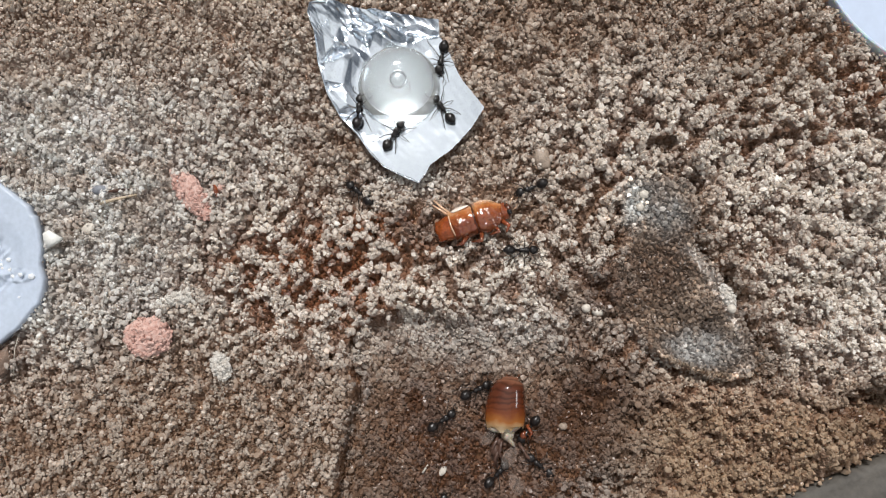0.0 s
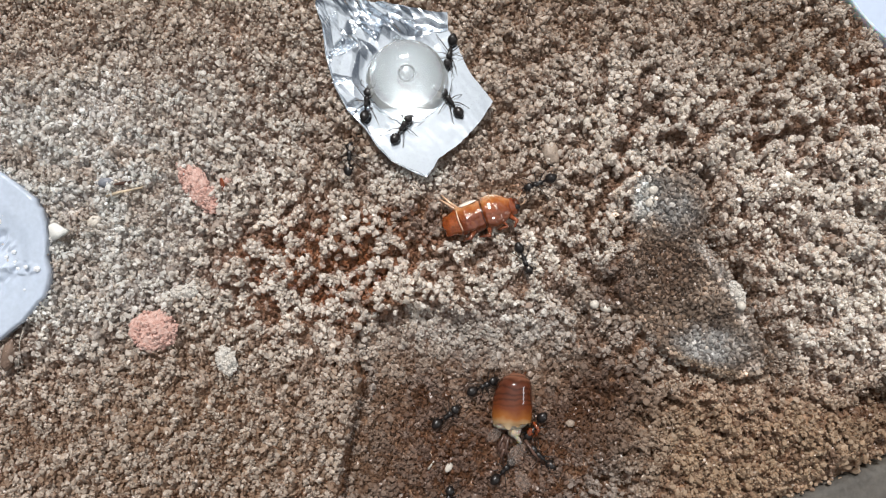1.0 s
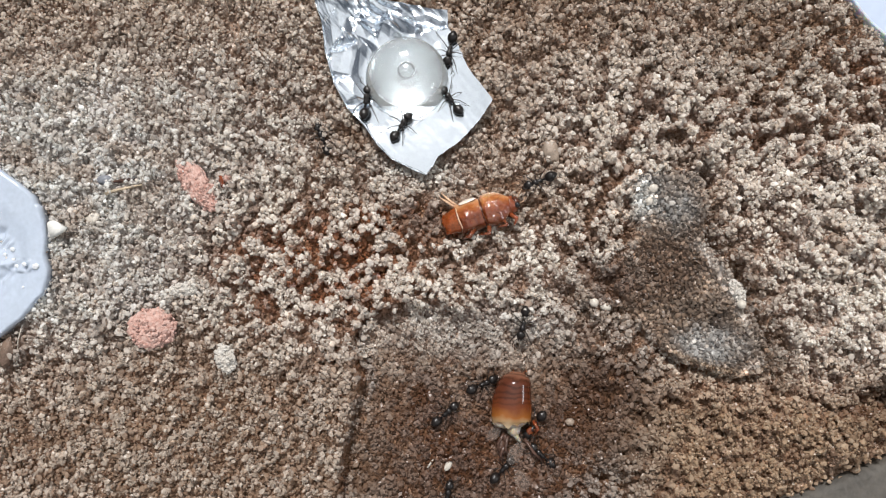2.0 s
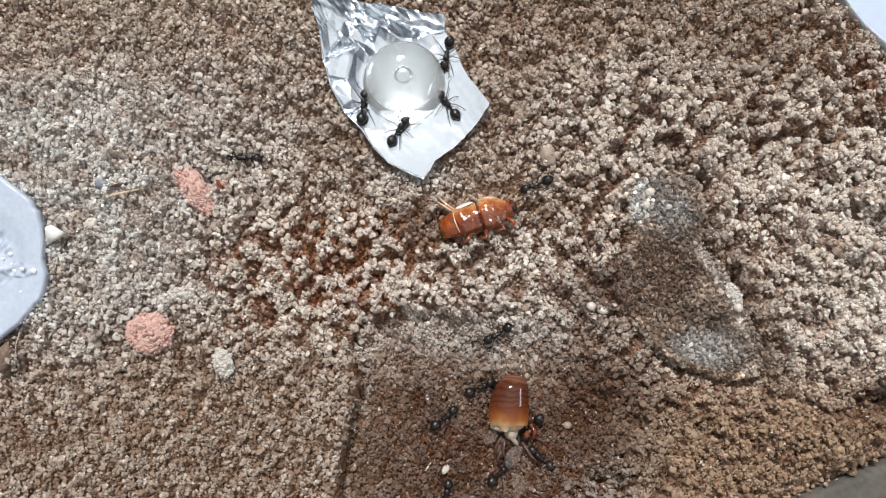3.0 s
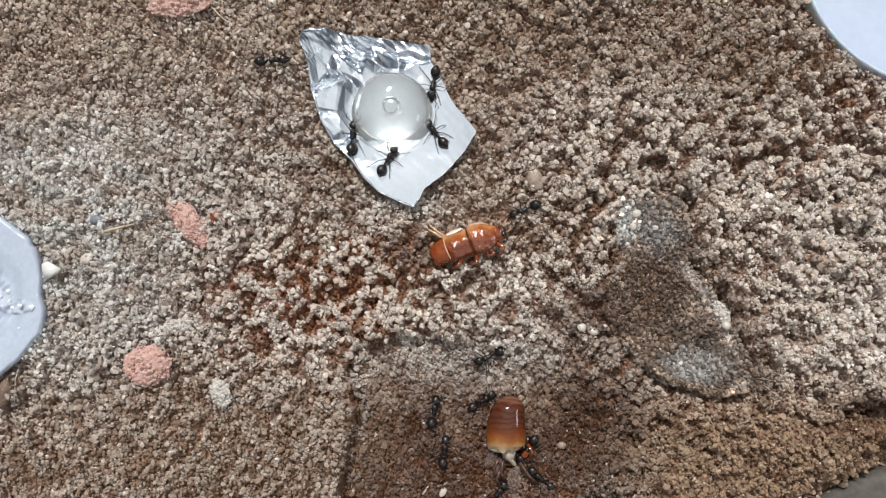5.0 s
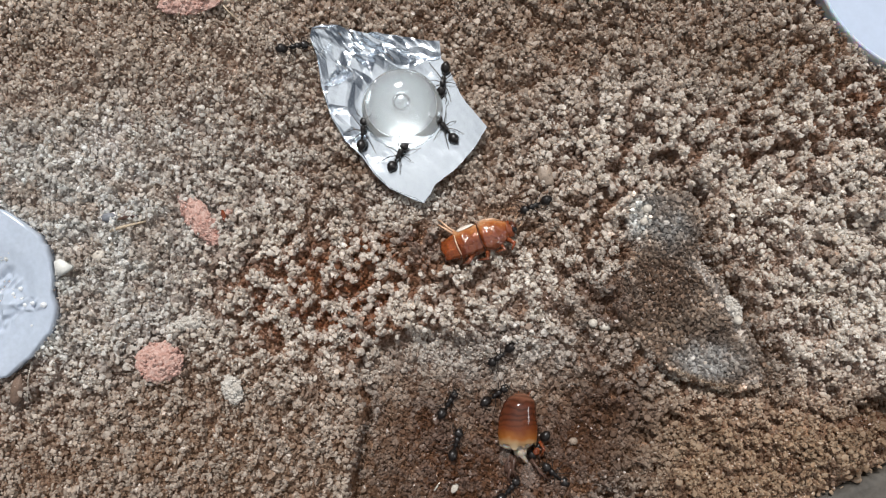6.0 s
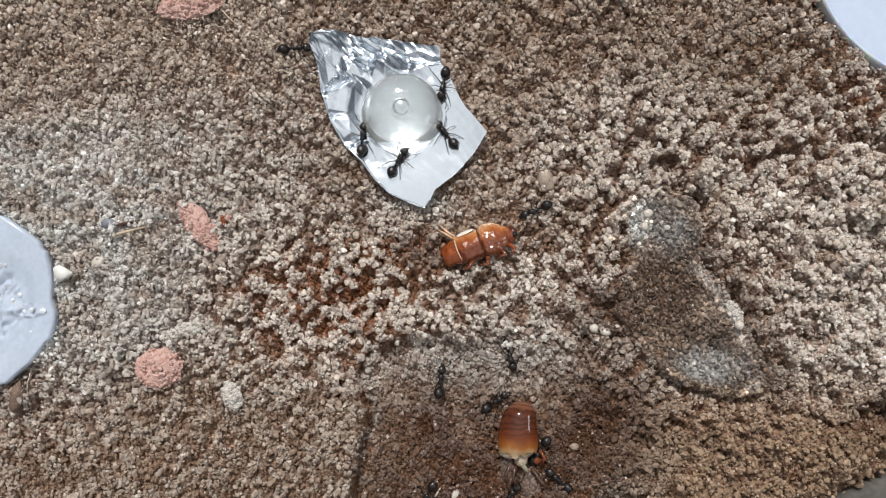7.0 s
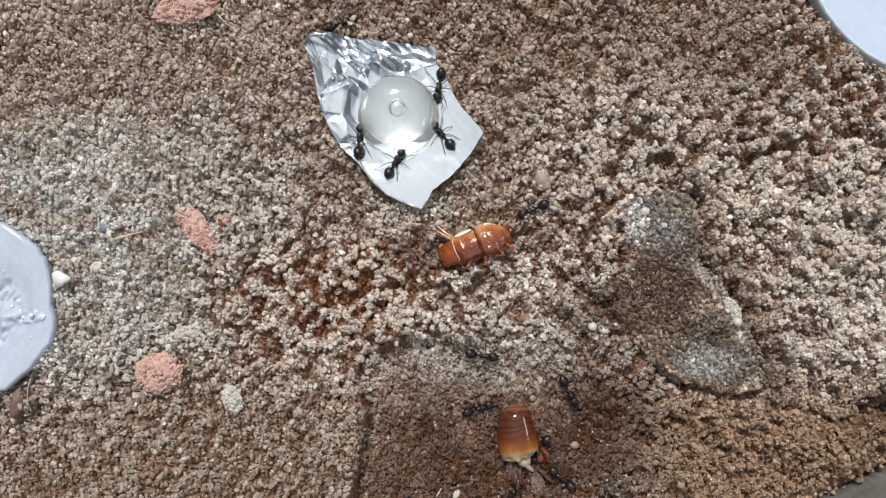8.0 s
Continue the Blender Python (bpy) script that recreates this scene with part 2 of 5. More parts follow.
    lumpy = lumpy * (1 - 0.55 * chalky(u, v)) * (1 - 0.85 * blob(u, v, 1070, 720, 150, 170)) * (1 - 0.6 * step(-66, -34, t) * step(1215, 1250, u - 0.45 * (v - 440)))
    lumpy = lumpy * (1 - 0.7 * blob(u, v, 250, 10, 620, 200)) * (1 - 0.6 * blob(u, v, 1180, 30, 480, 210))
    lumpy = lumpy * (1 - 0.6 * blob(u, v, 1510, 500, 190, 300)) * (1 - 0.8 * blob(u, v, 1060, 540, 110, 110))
    # Clump tops lightened and hollows browned in the colour, as light and shade.
    clump_light = step(0.43, 0.58, heap_of(u, v))[..., None]
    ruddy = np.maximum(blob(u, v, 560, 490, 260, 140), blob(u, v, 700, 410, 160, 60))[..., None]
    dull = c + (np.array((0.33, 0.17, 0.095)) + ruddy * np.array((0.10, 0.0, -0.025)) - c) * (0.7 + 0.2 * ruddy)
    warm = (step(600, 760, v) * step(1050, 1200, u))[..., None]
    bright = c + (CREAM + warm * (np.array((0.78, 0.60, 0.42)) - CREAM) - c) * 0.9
    c = c + lumpy[..., None] * (dull + (bright - dull) * clump_light - c)
    return np.clip(c, 0, 1)


# ---- materials ----
def material(name, colour=(0.5, 0.5, 0.5), rough=0.5, metal=0.0, noise_size=0.0, vary=0.25, bump=0.0, bump_size=None, coat=0.0,
             glass=0.0, ior=1.45, scatter=0.0, second=None):
    """A principled material with two scales of noise in its colour and relief; sizes in metres."""
    m = bpy.data.materials.new(name)
    m.use_nodes = True
    n, l = m.node_tree.nodes, m.node_tree.links
    p = n["Principled BSDF"]
    p.inputs["Base Color"].default_value = (*colour, 1)
    p.inputs["Roughness"].default_value = rough
    p.inputs["Metallic"].default_value = metal
    p.inputs["Coat Weight"].default_value = coat
    p.inputs["Coat Roughness"].default_value = 0.12
    p.inputs["Transmission Weight"].default_value = glass
    p.inputs["IOR"].default_value = ior
    if scatter:
        p.inputs["Subsurface Weight"].default_value = scatter
        p.inputs["Subsurface Radius"].default_value = (0.0012, 0.0006, 0.0003)
        p.inputs["Subsurface Scale"].default_value = 1.0
    where = n.new("ShaderNodeTexCoord")
    if noise_size:
        big, fine = n.new("ShaderNodeTexNoise"), n.new("ShaderNodeTexNoise")
        big.inputs["Scale"].default_value, fine.inputs["Scale"].default_value = 1 / noise_size, 6 / noise_size
        both = n.new("ShaderNodeMath")
        both.operation = "ADD"
        ramp = n.new("ShaderNodeMapRange")
        ramp.inputs["From Min"].default_value, ramp.inputs["From Max"].default_value = 0.7, 1.3
        mix = n.new("ShaderNodeMix")
        mix.data_type = "RGBA"
        other = second or tuple(c * (1 - vary) for c in colour)
        mix.inputs["A"].default_value = (*other, 1)
        mix.inputs["B"].default_value = (*(min(1, c * (1 + vary * (0 if second else 1))) for c in colour), 1)
        for node in (big, fine):
            l.new(where.outputs["Object"], node.inputs["Vector"])
        l.new(big.outputs["Fac"], both.inputs[0])
        l.new(fine.outputs["Fac"], both.inputs[1])
        l.new(both.outputs["Value"], ramp.inputs["Value"])
        l.new(ramp.outputs["Result"], mix.inputs["Factor"])
        l.new(mix.outputs["Result"], p.inputs["Base Color"])
    if bump:
        grain, relief_node = n.new("ShaderNodeTexNoise"), n.new("ShaderNodeBump")
        grain.inputs["Scale"].default_value = 1 / (bump_size or noise_size / 5)
        relief_node.inputs["Strength"].default_value, relief_node.inputs["Distance"].default_value = bump, (bump_size or noise_size / 5) * 0.5
        l.new(where.outputs["Object"], grain.inputs["Vector"])
        l.new(grain.outputs["Fac"], relief_node.inputs["Height"])
        l.new(relief_node.outputs["Normal"], p.inputs["Normal"])
    return m


def sand_material(name, island):
    """Sand: the plan's colour, and a shade for every grain by itself."""
    m = bpy.data.materials.new(name)
    m.use_nodes = True
    n, l = m.node_tree.nodes, m.node_tree.links
    p = n["Principled BSDF"]
    tint = n.new("ShaderNodeAttribute")
    tint.attribute_name = "tint"
    if island:
        geo = n.new("ShaderNodeNewGeometry")
        value = geo.outputs["Random Per Island"]
    else:
        where, dots = n.new("ShaderNodeTexCoord"), n.new("ShaderNodeTexVoronoi")
        dots.inputs["Scale"].default_value = 1 / 0.0006
        l.new(where.outputs["Object"], dots.inputs["Vector"])
        split = n.new("ShaderNodeSeparateColor")
        l.new(dots.outputs["Color"], split.inputs["Color"])
        value = split.outputs["Red"]
        relief_node = n.new("ShaderNodeBump")
        relief_node.inputs["Strength"].default_value, relief_node.inputs["Distance"].default_value = 1.0, 0.0004
        relief_node.invert = True
        l.new(dots.outputs["Distance"], relief_node.inputs["Height"])
        l.new(relief_node.outputs["Normal"], p.inputs["Normal"])
    ramp = n.new("ShaderNodeValToRGB")
    marks = ((0.0, (0.66, 0.60, 0.55)), (0.10, (0.84, 0.79, 0.75)), (0.3, (0.96, 0.94, 0.92)), (0.55, (1.03, 1.02, 1.01)),
             (0.63, (1.02, 0.95, 0.88)), (0.72, (1.04, 1.03, 1.01)), (0.88, (1.10, 1.10, 1.10)), (1.0, (1.22, 1.24, 1.25)))
    for k, (at, colour) in enumerate(marks):
        e = ramp.color_ramp.elements[k] if k < 2 else ramp.color_ramp.elements.new(at)
        e.position, e.color = at, (*colour, 1)
    mix = n.new("ShaderNodeMix")
    mix.data_type, mix.blend_type = "RGBA", "MULTIPLY"
    mix.inputs["Factor"].default_value = 1
    l.new(value, ramp.inputs["Fac"])
    l.new(tint.outputs["Color"], mix.inputs["A"])
    l.new(ramp.outputs["Color"], mix.inputs["B"])
    l.new(mix.outputs["Result"], p.inputs["Base Color"])
    p.inputs["Roughness"].default_value = 0.32
    p.inputs["Specular IOR Level"].default_value = 0.5
    if island:
        p.inputs["Transmission Weight"].default_value = 0.18
        p.inputs["IOR"].default_value = 1.5
    if island:   # light passes through quartz grains
        glow, both = n.new("ShaderNodeBsdfTranslucent"), n.new("ShaderNodeMixShader")
        both.inputs["Fac"].default_value = 0.4
        l.new(mix.outputs["Result"], glow.inputs["Color"])
        l.new(p.outputs["BSDF"], both.inputs[1])
        l.new(glow.outputs["BSDF"], both.inputs[2])
        l.new(both.outputs["Shader"], n["Material Output"].inputs["Surface"])
    return m


def striped_material():
    """Roach skin: amber at the torn end, dark red-brown at the tail, with soft uneven dark bands."""
    m = material("striped_chitin", (0.10, 0.032, 0.012), 0.2, 0.0, 0.0012, 0.3, 0.03, 0.0004, coat=0.6)
    n, l = m.node_tree.nodes, m.node_tree.links
    p = n["Principled BSDF"]
    p.inputs["Specular IOR Level"].default_value, p.inputs["Coat Roughness"].default_value = 0.25, 0.05
    mottle = p.inputs["Base Color"].links[0].from_socket
    where, split, bend = n.new("ShaderNodeTexCoord"), n.new("ShaderNodeSeparateXYZ"), n.new("ShaderNodeTexNoise")
    bend.inputs["Scale"].default_value = 550
    l.new(where.outputs["Object"], split.inputs["Vector"])
    l.new(where.outputs["Object"], bend.inputs["Vector"])

    def sums(kind, first, second, third=None):
        q = n.new("ShaderNodeMath")
        q.operation = kind
        for k, val in enumerate((first, second, third)):
            if val is None:
                continue
            if isinstance(val, (int, float)):
                q.inputs[k].default_value = val
            else:
                l.new(val, q.inputs[k])
        return q.outputs["Value"]

    along = sums("MULTIPLY_ADD", split.outputs["X"], 1000.0, 3.1)
    along = sums("ADD", along, sums("MULTIPLY_ADD", bend.outputs["Fac"], 1.5, -0.75))
    base, bands = n.new("ShaderNodeValToRGB"), n.new("ShaderNodeValToRGB")
    l.new(sums("MULTIPLY", along, 1 / 5.85), base.inputs["Fac"])
    for k, (at, c) in enumerate(((0.0, (0.54, 0.42, 0.27)), (0.1, (0.48, 0.31, 0.15)), (0.2, (0.34, 0.115, 0.02)), (0.36, (0.16, 0.036, 0.008)),
                                 (0.62, (0.095, 0.024, 0.010)), (0.85, (0.095, 0.028, 0.015)), (1.0, (0.27, 0.13, 0.08)))):
        e = base.color_ramp.elements[k] if k < 2 else base.color_ramp.elements.new(at)
        e.position, e.color = at, (*c, 1)
    l.new(sums("FRACT", sums("MULTIPLY", along, 1 / 0.64), 0.0), bands.inputs["Fac"])
    for k, (at, c) in enumerate(((0.0, 0.42), (0.3, 0.95), (0.6, 1.05), (0.85, 0.6), (1.0, 0.40))):
        e = bands.color_ramp.elements[k] if k < 2 else bands.color_ramp.elements.new(at)
        e.position, e.color = at, (c, c * 0.95, c * 0.95, 1)
    both = n.new("ShaderNodeMix")
    both.data_type, both.blend_type = "RGBA", "MULTIPLY"
    far = sums("SUBTRACT", along, 1.9)   # the torn end has no bands
    both.clamp_factor = True
    l.new(far, both.inputs["Factor"])
    l.new(base.outputs["Color"], both.inputs["A"])
    l.new(bands.outputs["Color"], both.inputs["B"])
    worn = n.new("ShaderNodeMix")
    worn.data_type = "RGBA"
    worn.inputs["Factor"].default_value = 0.25
    l.new(both.outputs["Result"], worn.inputs["A"])
    l.new(mottle, worn.inputs["B"])
    l.new(worn.outputs["Result"], p.inputs["Base Color"])
    return m


def amber_material():
    """Wet amber skin, tan along the back and red along the lower flank."""
    m = material("amber_chitin", (0.50, 0.17, 0.04), 0.1, 0.0, 0.0024, 0.3, 0.8, 0.0010, coat=1.0, scatter=0.25, second=(0.22, 0.045, 0.010))
    n, l = m.node_tree.nodes, m.node_tree.links
    p = n["Principled BSDF"]
    p.inputs["Coat Roughness"].default_value = 0.06
    l.new(p.inputs["Normal"].links[0].from_socket, p.inputs["Coat Normal"])
    mottle = p.inputs["Base Color"].links[0].from_socket
    where, split, bend = n.new("ShaderNodeTexCoord"), n.new("ShaderNodeSeparateXYZ"), n.new("ShaderNodeTexNoise")
    bend.inputs["Scale"].default_value = 700
    l.new(where.outputs["Object"], split.inputs["Vector"])
    l.new(where.outputs["Object"], bend.inputs["Vector"])
    side, edge, ramp, mix = n.new("ShaderNodeMath"), n.new("ShaderNodeMapRange"), n.new("ShaderNodeValToRGB"), n.new("ShaderNodeMix")
    side.operation = "MULTIPLY_ADD"
    side.inputs[1].default_value = 0.0016
    l.new(bend.outputs["Fac"], side.inputs[0])
    l.new(split.outputs["Y"], side.inputs[2])
    edge.inputs["From Min"].default_value, edge.inputs["From Max"].default_value = -0.0004, 0.0029
    l.new(side.outputs["Value"], edge.inputs["Value"])
    for k, (at, c) in enumerate(((0.0, (0.09, 0.014, 0.004)), (0.3, (0.20, 0.040, 0.008)), (0.5, (0.36, 0.115, 0.028)), (0.72, (0.55, 0.28, 0.13)), (1.0, (0.66, 0.44, 0.30)))):
        e = ramp.color_ramp.elements[k] if k < 2 else ramp.color_ramp.elements.new(at)
        e.position, e.color = at, (*c, 1)
    l.new(edge.outputs["Result"], ramp.inputs["Fac"])
    mix.data_type = "RGBA"
    mix.inputs["Factor"].default_value = 0.2
    l.new(ramp.outputs["Color"], mix.inputs["A"])
    l.new(mottle, mix.inputs["B"])
    l.new(mix.outputs["Result"], p.inputs["Base Color"])
    return m


STRIPED = striped_material()
SAND = sand_material("sand_grains", True)
GROUND = sand_material("sand_ground", False)
FOIL_METAL = material("aluminium_foil", (0.84, 0.905, 0.985), 0.2, 1.0, 0.004, 0.04, 0.05, 0.0006)
WATER = material("sugar_water", (0.75, 0.77, 0.76), 0.05, glass=0.83, ior=1.34)
AIR = material("air_bubble", (1, 1, 1), 0.0, glass=1.0, ior=0.75)
CHITIN = material("black_chitin", (0.011, 0.008, 0.007), 0.38, 0.0, 0.0006, 0.4, 0.15, 0.00006, coat=0.08)
LEG = material("dark_leg_chitin", (0.022, 0.014, 0.010), 0.4, 0.0, 0.0005, 0.4)
EYE = material("ant_eye", (0.01, 0.01, 0.01), 0.15)
AMBER = amber_material()
RED_CHITIN = material("red_brown_chitin", (0.20, 0.05, 0.018), 0.2, 0.0, 0.0012, 0.4, 0.15, 0.0003, coat=0.6, scatter=0.2)
GLASSY = material("translucent_orange_chitin", (0.36, 0.085, 0.018), 0.15, 0.0, 0.0012, 0.4, 0.3, 0.0004, coat=0.7, glass=0.4, ior=1.3, scatter=0.3)
RUSSET = material("russet_chitin", (0.15, 0.043, 0.018), 0.15, 0.0, 0.0014, 0.4, 0.12, 0.0004, coat=0.8, scatter=0.2)
DULL_CHITIN = material("dull_dark_chitin", (0.085, 0.045, 0.032), 0.35, 0.0, 0.0008, 0.4, 0.3, 0.0003)
BAND = material("dark_band_chitin", (0.085, 0.027, 0.014), 0.22, 0.0, 0.001, 0.3, coat=0.6)
MARGIN = material("pale_chitin_margin", (0.66, 0.43, 0.28), 0.25, 0.0, 0.0008, 0.2, coat=0.5)
PAD = material("pale_wing_pad", (0.80, 0.70, 0.60), 0.2, 0.0, 0.0008, 0.2, 0.3, 0.0003, coat=0.6)
FLESH = material("cream_tissue", (0.62, 0.51, 0.40), 0.3, 0.0, 0.0008, 0.25, 0.3, 0.0003, coat=0.4, glass=0.25, ior=1.3, scatter=0.4)
MEMBRANE = material("clear_wing_membrane", (0.55, 0.45, 0.39), 0.25, 0.0, 0.001, 0.25, 0.3, 0.0003)
MEMBRANE.node_tree.nodes["Principled BSDF"].inputs["Alpha"].default_value = 0.07    # thin enough to see through
PLASTIC = material("clear_plastic", (0.70, 0.79, 0.93), 0.06, 0.0, 0.003, 0.07, 0.06, 0.002, glass=0.35, ior=1.45, coat=0.3)
# Near-white material for beads that imitate glints.
GLINT_BEAD = material("white_glint_bead", (0.93, 0.95, 1.0), 0.12, 0.0, 0.001, 0.03, glass=0.15, ior=1.4, coat=1.0)
LID_EDGE = material("white_plastic_edge", (0.72, 0.77, 0.86), 0.4, 0.0, 0.004, 0.04, scatter=0.6)
LID_WHITE = material("white_plastic", (0.53, 0.61, 0.75), 0.4, 0.0, 0.006, 0.04, 0.04, 0.001)
TERRACOTTA = material("pink_terracotta", (0.68, 0.49, 0.43), 0.75, 0.0, 0.0005, 0.35, 1.0, 0.00025, second=(0.40, 0.20, 0.155))
QUARTZ = material("white_quartz", (0.58, 0.53, 0.46), 0.35, 0.0, 0.0008, 0.15, 0.3, 0.0003)
PEBBLE = material("brown_pebble", (0.32, 0.25, 0.195), 0.5, 0.0, 0.0008, 0.3, 0.4, 0.0002)
SLAB = material("grey_slab", (0.062, 0.054, 0.044), 0.6, 0.0, 0.004, 0.3, 0.3, 0.0006)
FIBRE = material("dry_fibre", (0.52, 0.42, 0.30), 0.5, 0.0, 0.0006, 0.3)
HUSK = material("dry_husk", (0.17, 0.115, 0.085), 0.45, 0.0, 0.0008, 0.4, 0.5, 0.0003)
SHELL = material("white_shell", (0.80, 0.79, 0.74), 0.4, 0.0, 0.001, 0.1, 0.2, 0.0004)
WHITE_CRUST = material("white_salt_crust", (0.66, 0.635, 0.59), 0.6, 0.0, 0.0006, 0.2, 1.0, 0.0003, second=(0.40, 0.35, 0.30))
BLUE_GRAIN = material("blue_grey_grain", (0.2, 0.21, 0.235), 0.4, 0.0, 0.0006, 0.3)


# ---- mesh helpers ----
def mesh_of(name, bm, mat, smooth=True):
    me = bpy.data.meshes.new(name)
    bmesh.ops.recalc_face_normals(bm, faces=bm.faces)
    bm.to_mesh(me)
    bm.free()
    me.materials.append(mat)
    me.polygons.foreach_set("use_smooth", [smooth] * len(me.polygons))
    return me


def part(name, bm, mat, parent=None, label="", smooth=True, at=None):
    ob = new(name, mesh_of(name, bm, mat, smooth))
    if parent is not None:
        ob.parent = parent
    if at is not None:
        ob.matrix_basis = at
    return tagged(ob, label)


def empty(name, m, label, category, group=""):
    ob = new(name)
    ob.empty_display_size = 0.001
    ob.matrix_basis = m
    return tagged(ob, label, category, group)


def loft(sections, n=14, bm=None):
    """Closed body of rings across x: (x, half width, half height, centre height, centre y), in millimetres."""
    bm = bm or bmesh.new()
    rings = []
    for x, w, h, zc, *rest in sections:
        yc = rest[0] if rest else 0.0
        rings.append([bm.verts.new((x * MM, (yc + w * math.cos(a)) * MM, (zc + h * math.sin(a)) * MM))
                      for a in (2 * math.pi * k / n for k in range(n))])
    for r0, r1 in zip(rings, rings[1:]):
        for k in range(n):
            bm.faces.new((r0[k], r0[(k + 1) % n], r1[(k + 1) % n], r1[k]))
    bm.faces.new(rings[0][::-1])
    bm.faces.new(rings[-1])
    return bm


def bulb(x0, x1, w, h, zc, n=14, rings=9, skew=0.0, notch=0):
    """Rings of an egg-shaped body from x0 to x1."""
    out = []
    for k in range(rings):
        s = k / (rings - 1)
        r = max(0.06, math.sin(math.pi * (0.03 + 0.94 * s)) ** 0.65) * (1 + skew * (s - 0.5))
        if notch and k % notch == notch - 1:
            r *= 0.95
        out.append((x0 + (x1 - x0) * s, w * r, h * r, zc))
    return out


def tube(points, radii, n=6, bm=None):
    """A tapered rod along points in millimetres."""
    bm = bm or bmesh.new()
    pts = [Vector(p) for p in points]
    rings = []
    for k, p in enumerate(pts):
        d = (pts[min(k + 1, len(pts) - 1)] - pts[max(k - 1, 0)]).normalized()
        q = d.to_track_quat("Z", "Y")
        rings.append([bm.verts.new((p + q @ Vector((radii[k] * math.cos(a), radii[k] * math.sin(a), 0))) * MM)
                      for a in (2 * math.pi * j / n for j in range(n))])
    for r0, r1 in zip(rings, rings[1:]):
        for k in range(n):
            bm.faces.new((r0[k], r0[(k + 1) % n], r1[(k + 1) % n], r1[k]))
    bm.faces.new(rings[0][::-1])
    bm.faces.new(rings[-1])
    return bm


def rock(rx, ry, rz, seed, rough=0.18, level=3, freq=1.6):
    """A lumpy stone, half axes in millimetres."""
    bm = bmesh.new()
    bmesh.ops.create_icosphere(bm, subdivisions=level, radius=1.0)
    off = Vector((seed * 3.1, seed * 7.7, seed * 1.3))
    for v in bm.verts:
        k = 1 + rough * noise.noise(v.co * freq + off) + 0.6 * rough * noise.noise(v.co * freq * 3.5 + off) + 0.45 * rough * noise.noise(v.co * freq * 8 + off)
        v.co = Vector((v.co.x * rx * k, v.co.y * ry * k, v.co.z * rz * k)) * MM
    return bm


def top(u, v):
    return float(relief(u, v))


# ---- ground ----
def spread(lo, hi, fine):
    """Grid lines, fine in the middle and wider towards the rim."""
    mid = list(np.arange(lo, hi + 1, fine))
    out, gap, a, b = [], fine, lo, hi
    low, high = [], []
    while gap < 16000:
        gap *= 1.7
        a, b = a - gap, b + gap
        low.append(a)
        high.append(b)
    return np.array(low[::-1] + mid + high)


def build_ground():
    us, vs = spread(-180, 1750, 6), spread(-180, 1060, 6)
    u, v = np.meshgrid(us, vs)
    t, b = tongue(u, v), inside(BASIN, u, v)
    caked = step(-2, 8, t)
    firm = np.maximum(1.4 * caked, 0.6 * step(0, 30, b))    # caked sand binds its grains
    h = relief(u, v) - 0.75 + 0.3 * firm
    far = np.maximum(np.maximum(-200 - u, u - 1770), np.maximum(-200 - v, v - 1080))
    h = np.where(far > 0, -0.6, h)
    co = np.stack([(u - 784) * GRID, (441 - v) * GRID, h * MM], -1).reshape(-1, 3)
    nu, nv = len(us), len(vs)
    k = np.arange(nu * nv).reshape(nv, nu)
    quads = np.stack([k[1:, :-1], k[1:, 1:], k[:-1, 1:], k[:-1, :-1]], -1).reshape(-1, 4)
    me = bpy.data.meshes.new("ground")
    me.from_pydata(co.tolist(), [], quads.tolist())
    tint = me.color_attributes.new("tint", "FLOAT_COLOR", "POINT")
    c = np.ones((len(co), 4))
    # The ground's colour takes on the painted shade of the gaps.
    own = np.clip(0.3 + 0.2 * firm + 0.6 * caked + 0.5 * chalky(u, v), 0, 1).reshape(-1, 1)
    c[:, :3] = own * sand_tint(u, v).reshape(-1, 3) + (1 - own) * GAP_SHADE
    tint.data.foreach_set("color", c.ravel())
    me.materials.append(GROUND)
    me.polygons.foreach_set("use_smooth", [True] * len(me.polygons))
    tagged(new("ground", me), "brown and pale sand floor with hollows and ridges", "sand", kind="structure")


def grain_shapes(count, rng):
    """Rounded, uneven grain forms of 18 corners and 32 faces."""
    o = np.array([(1, 0, 0), (-1, 0, 0), (0, 1, 0), (0, -1, 0), (0, 0, 1), (0, 0, -1)], float)
    tri = [(0, 2, 4), (2, 1, 4), (1, 3, 4), (3, 0, 4), (2, 0, 5), (1, 2, 5), (3, 1, 5), (0, 3, 5)]
    verts, seen, faces = [tuple(p) for p in o], {}, []

    def mid(a, b):
        key = (min(a, b), max(a, b))
        if key not in seen:
            p = np.array(verts[a]) + np.array(verts[b])
            verts.append(tuple(p / np.linalg.norm(p)))
            seen[key] = len(verts) - 1
        return seen[key]

    for a, b, c in tri:
        d, e, f = mid(a, b), mid(b, c), mid(c, a)
        faces += [(a, d, f), (d, b, e), (f, e, c), (d, e, f)]
    base = np.array(verts)
    shapes = []
    for _ in range(count):
        p = base * (1 + 0.08 * rng.randn(len(base), 1))
        for k in range(6):   # flat broken faces
            d = rng.randn(3) * np.array((1.0, 1.0, 0.9))
            d = d / np.linalg.norm(d) if k else np.array((0.15, 0.1, 0.98))
            over = p @ d - rng.uniform(0.40, 0.76)
            p = p - np.clip(over, 0, None)[:, None] * d
        shapes.append(p * 1.3)
    return np.array(shapes), np.array(faces)


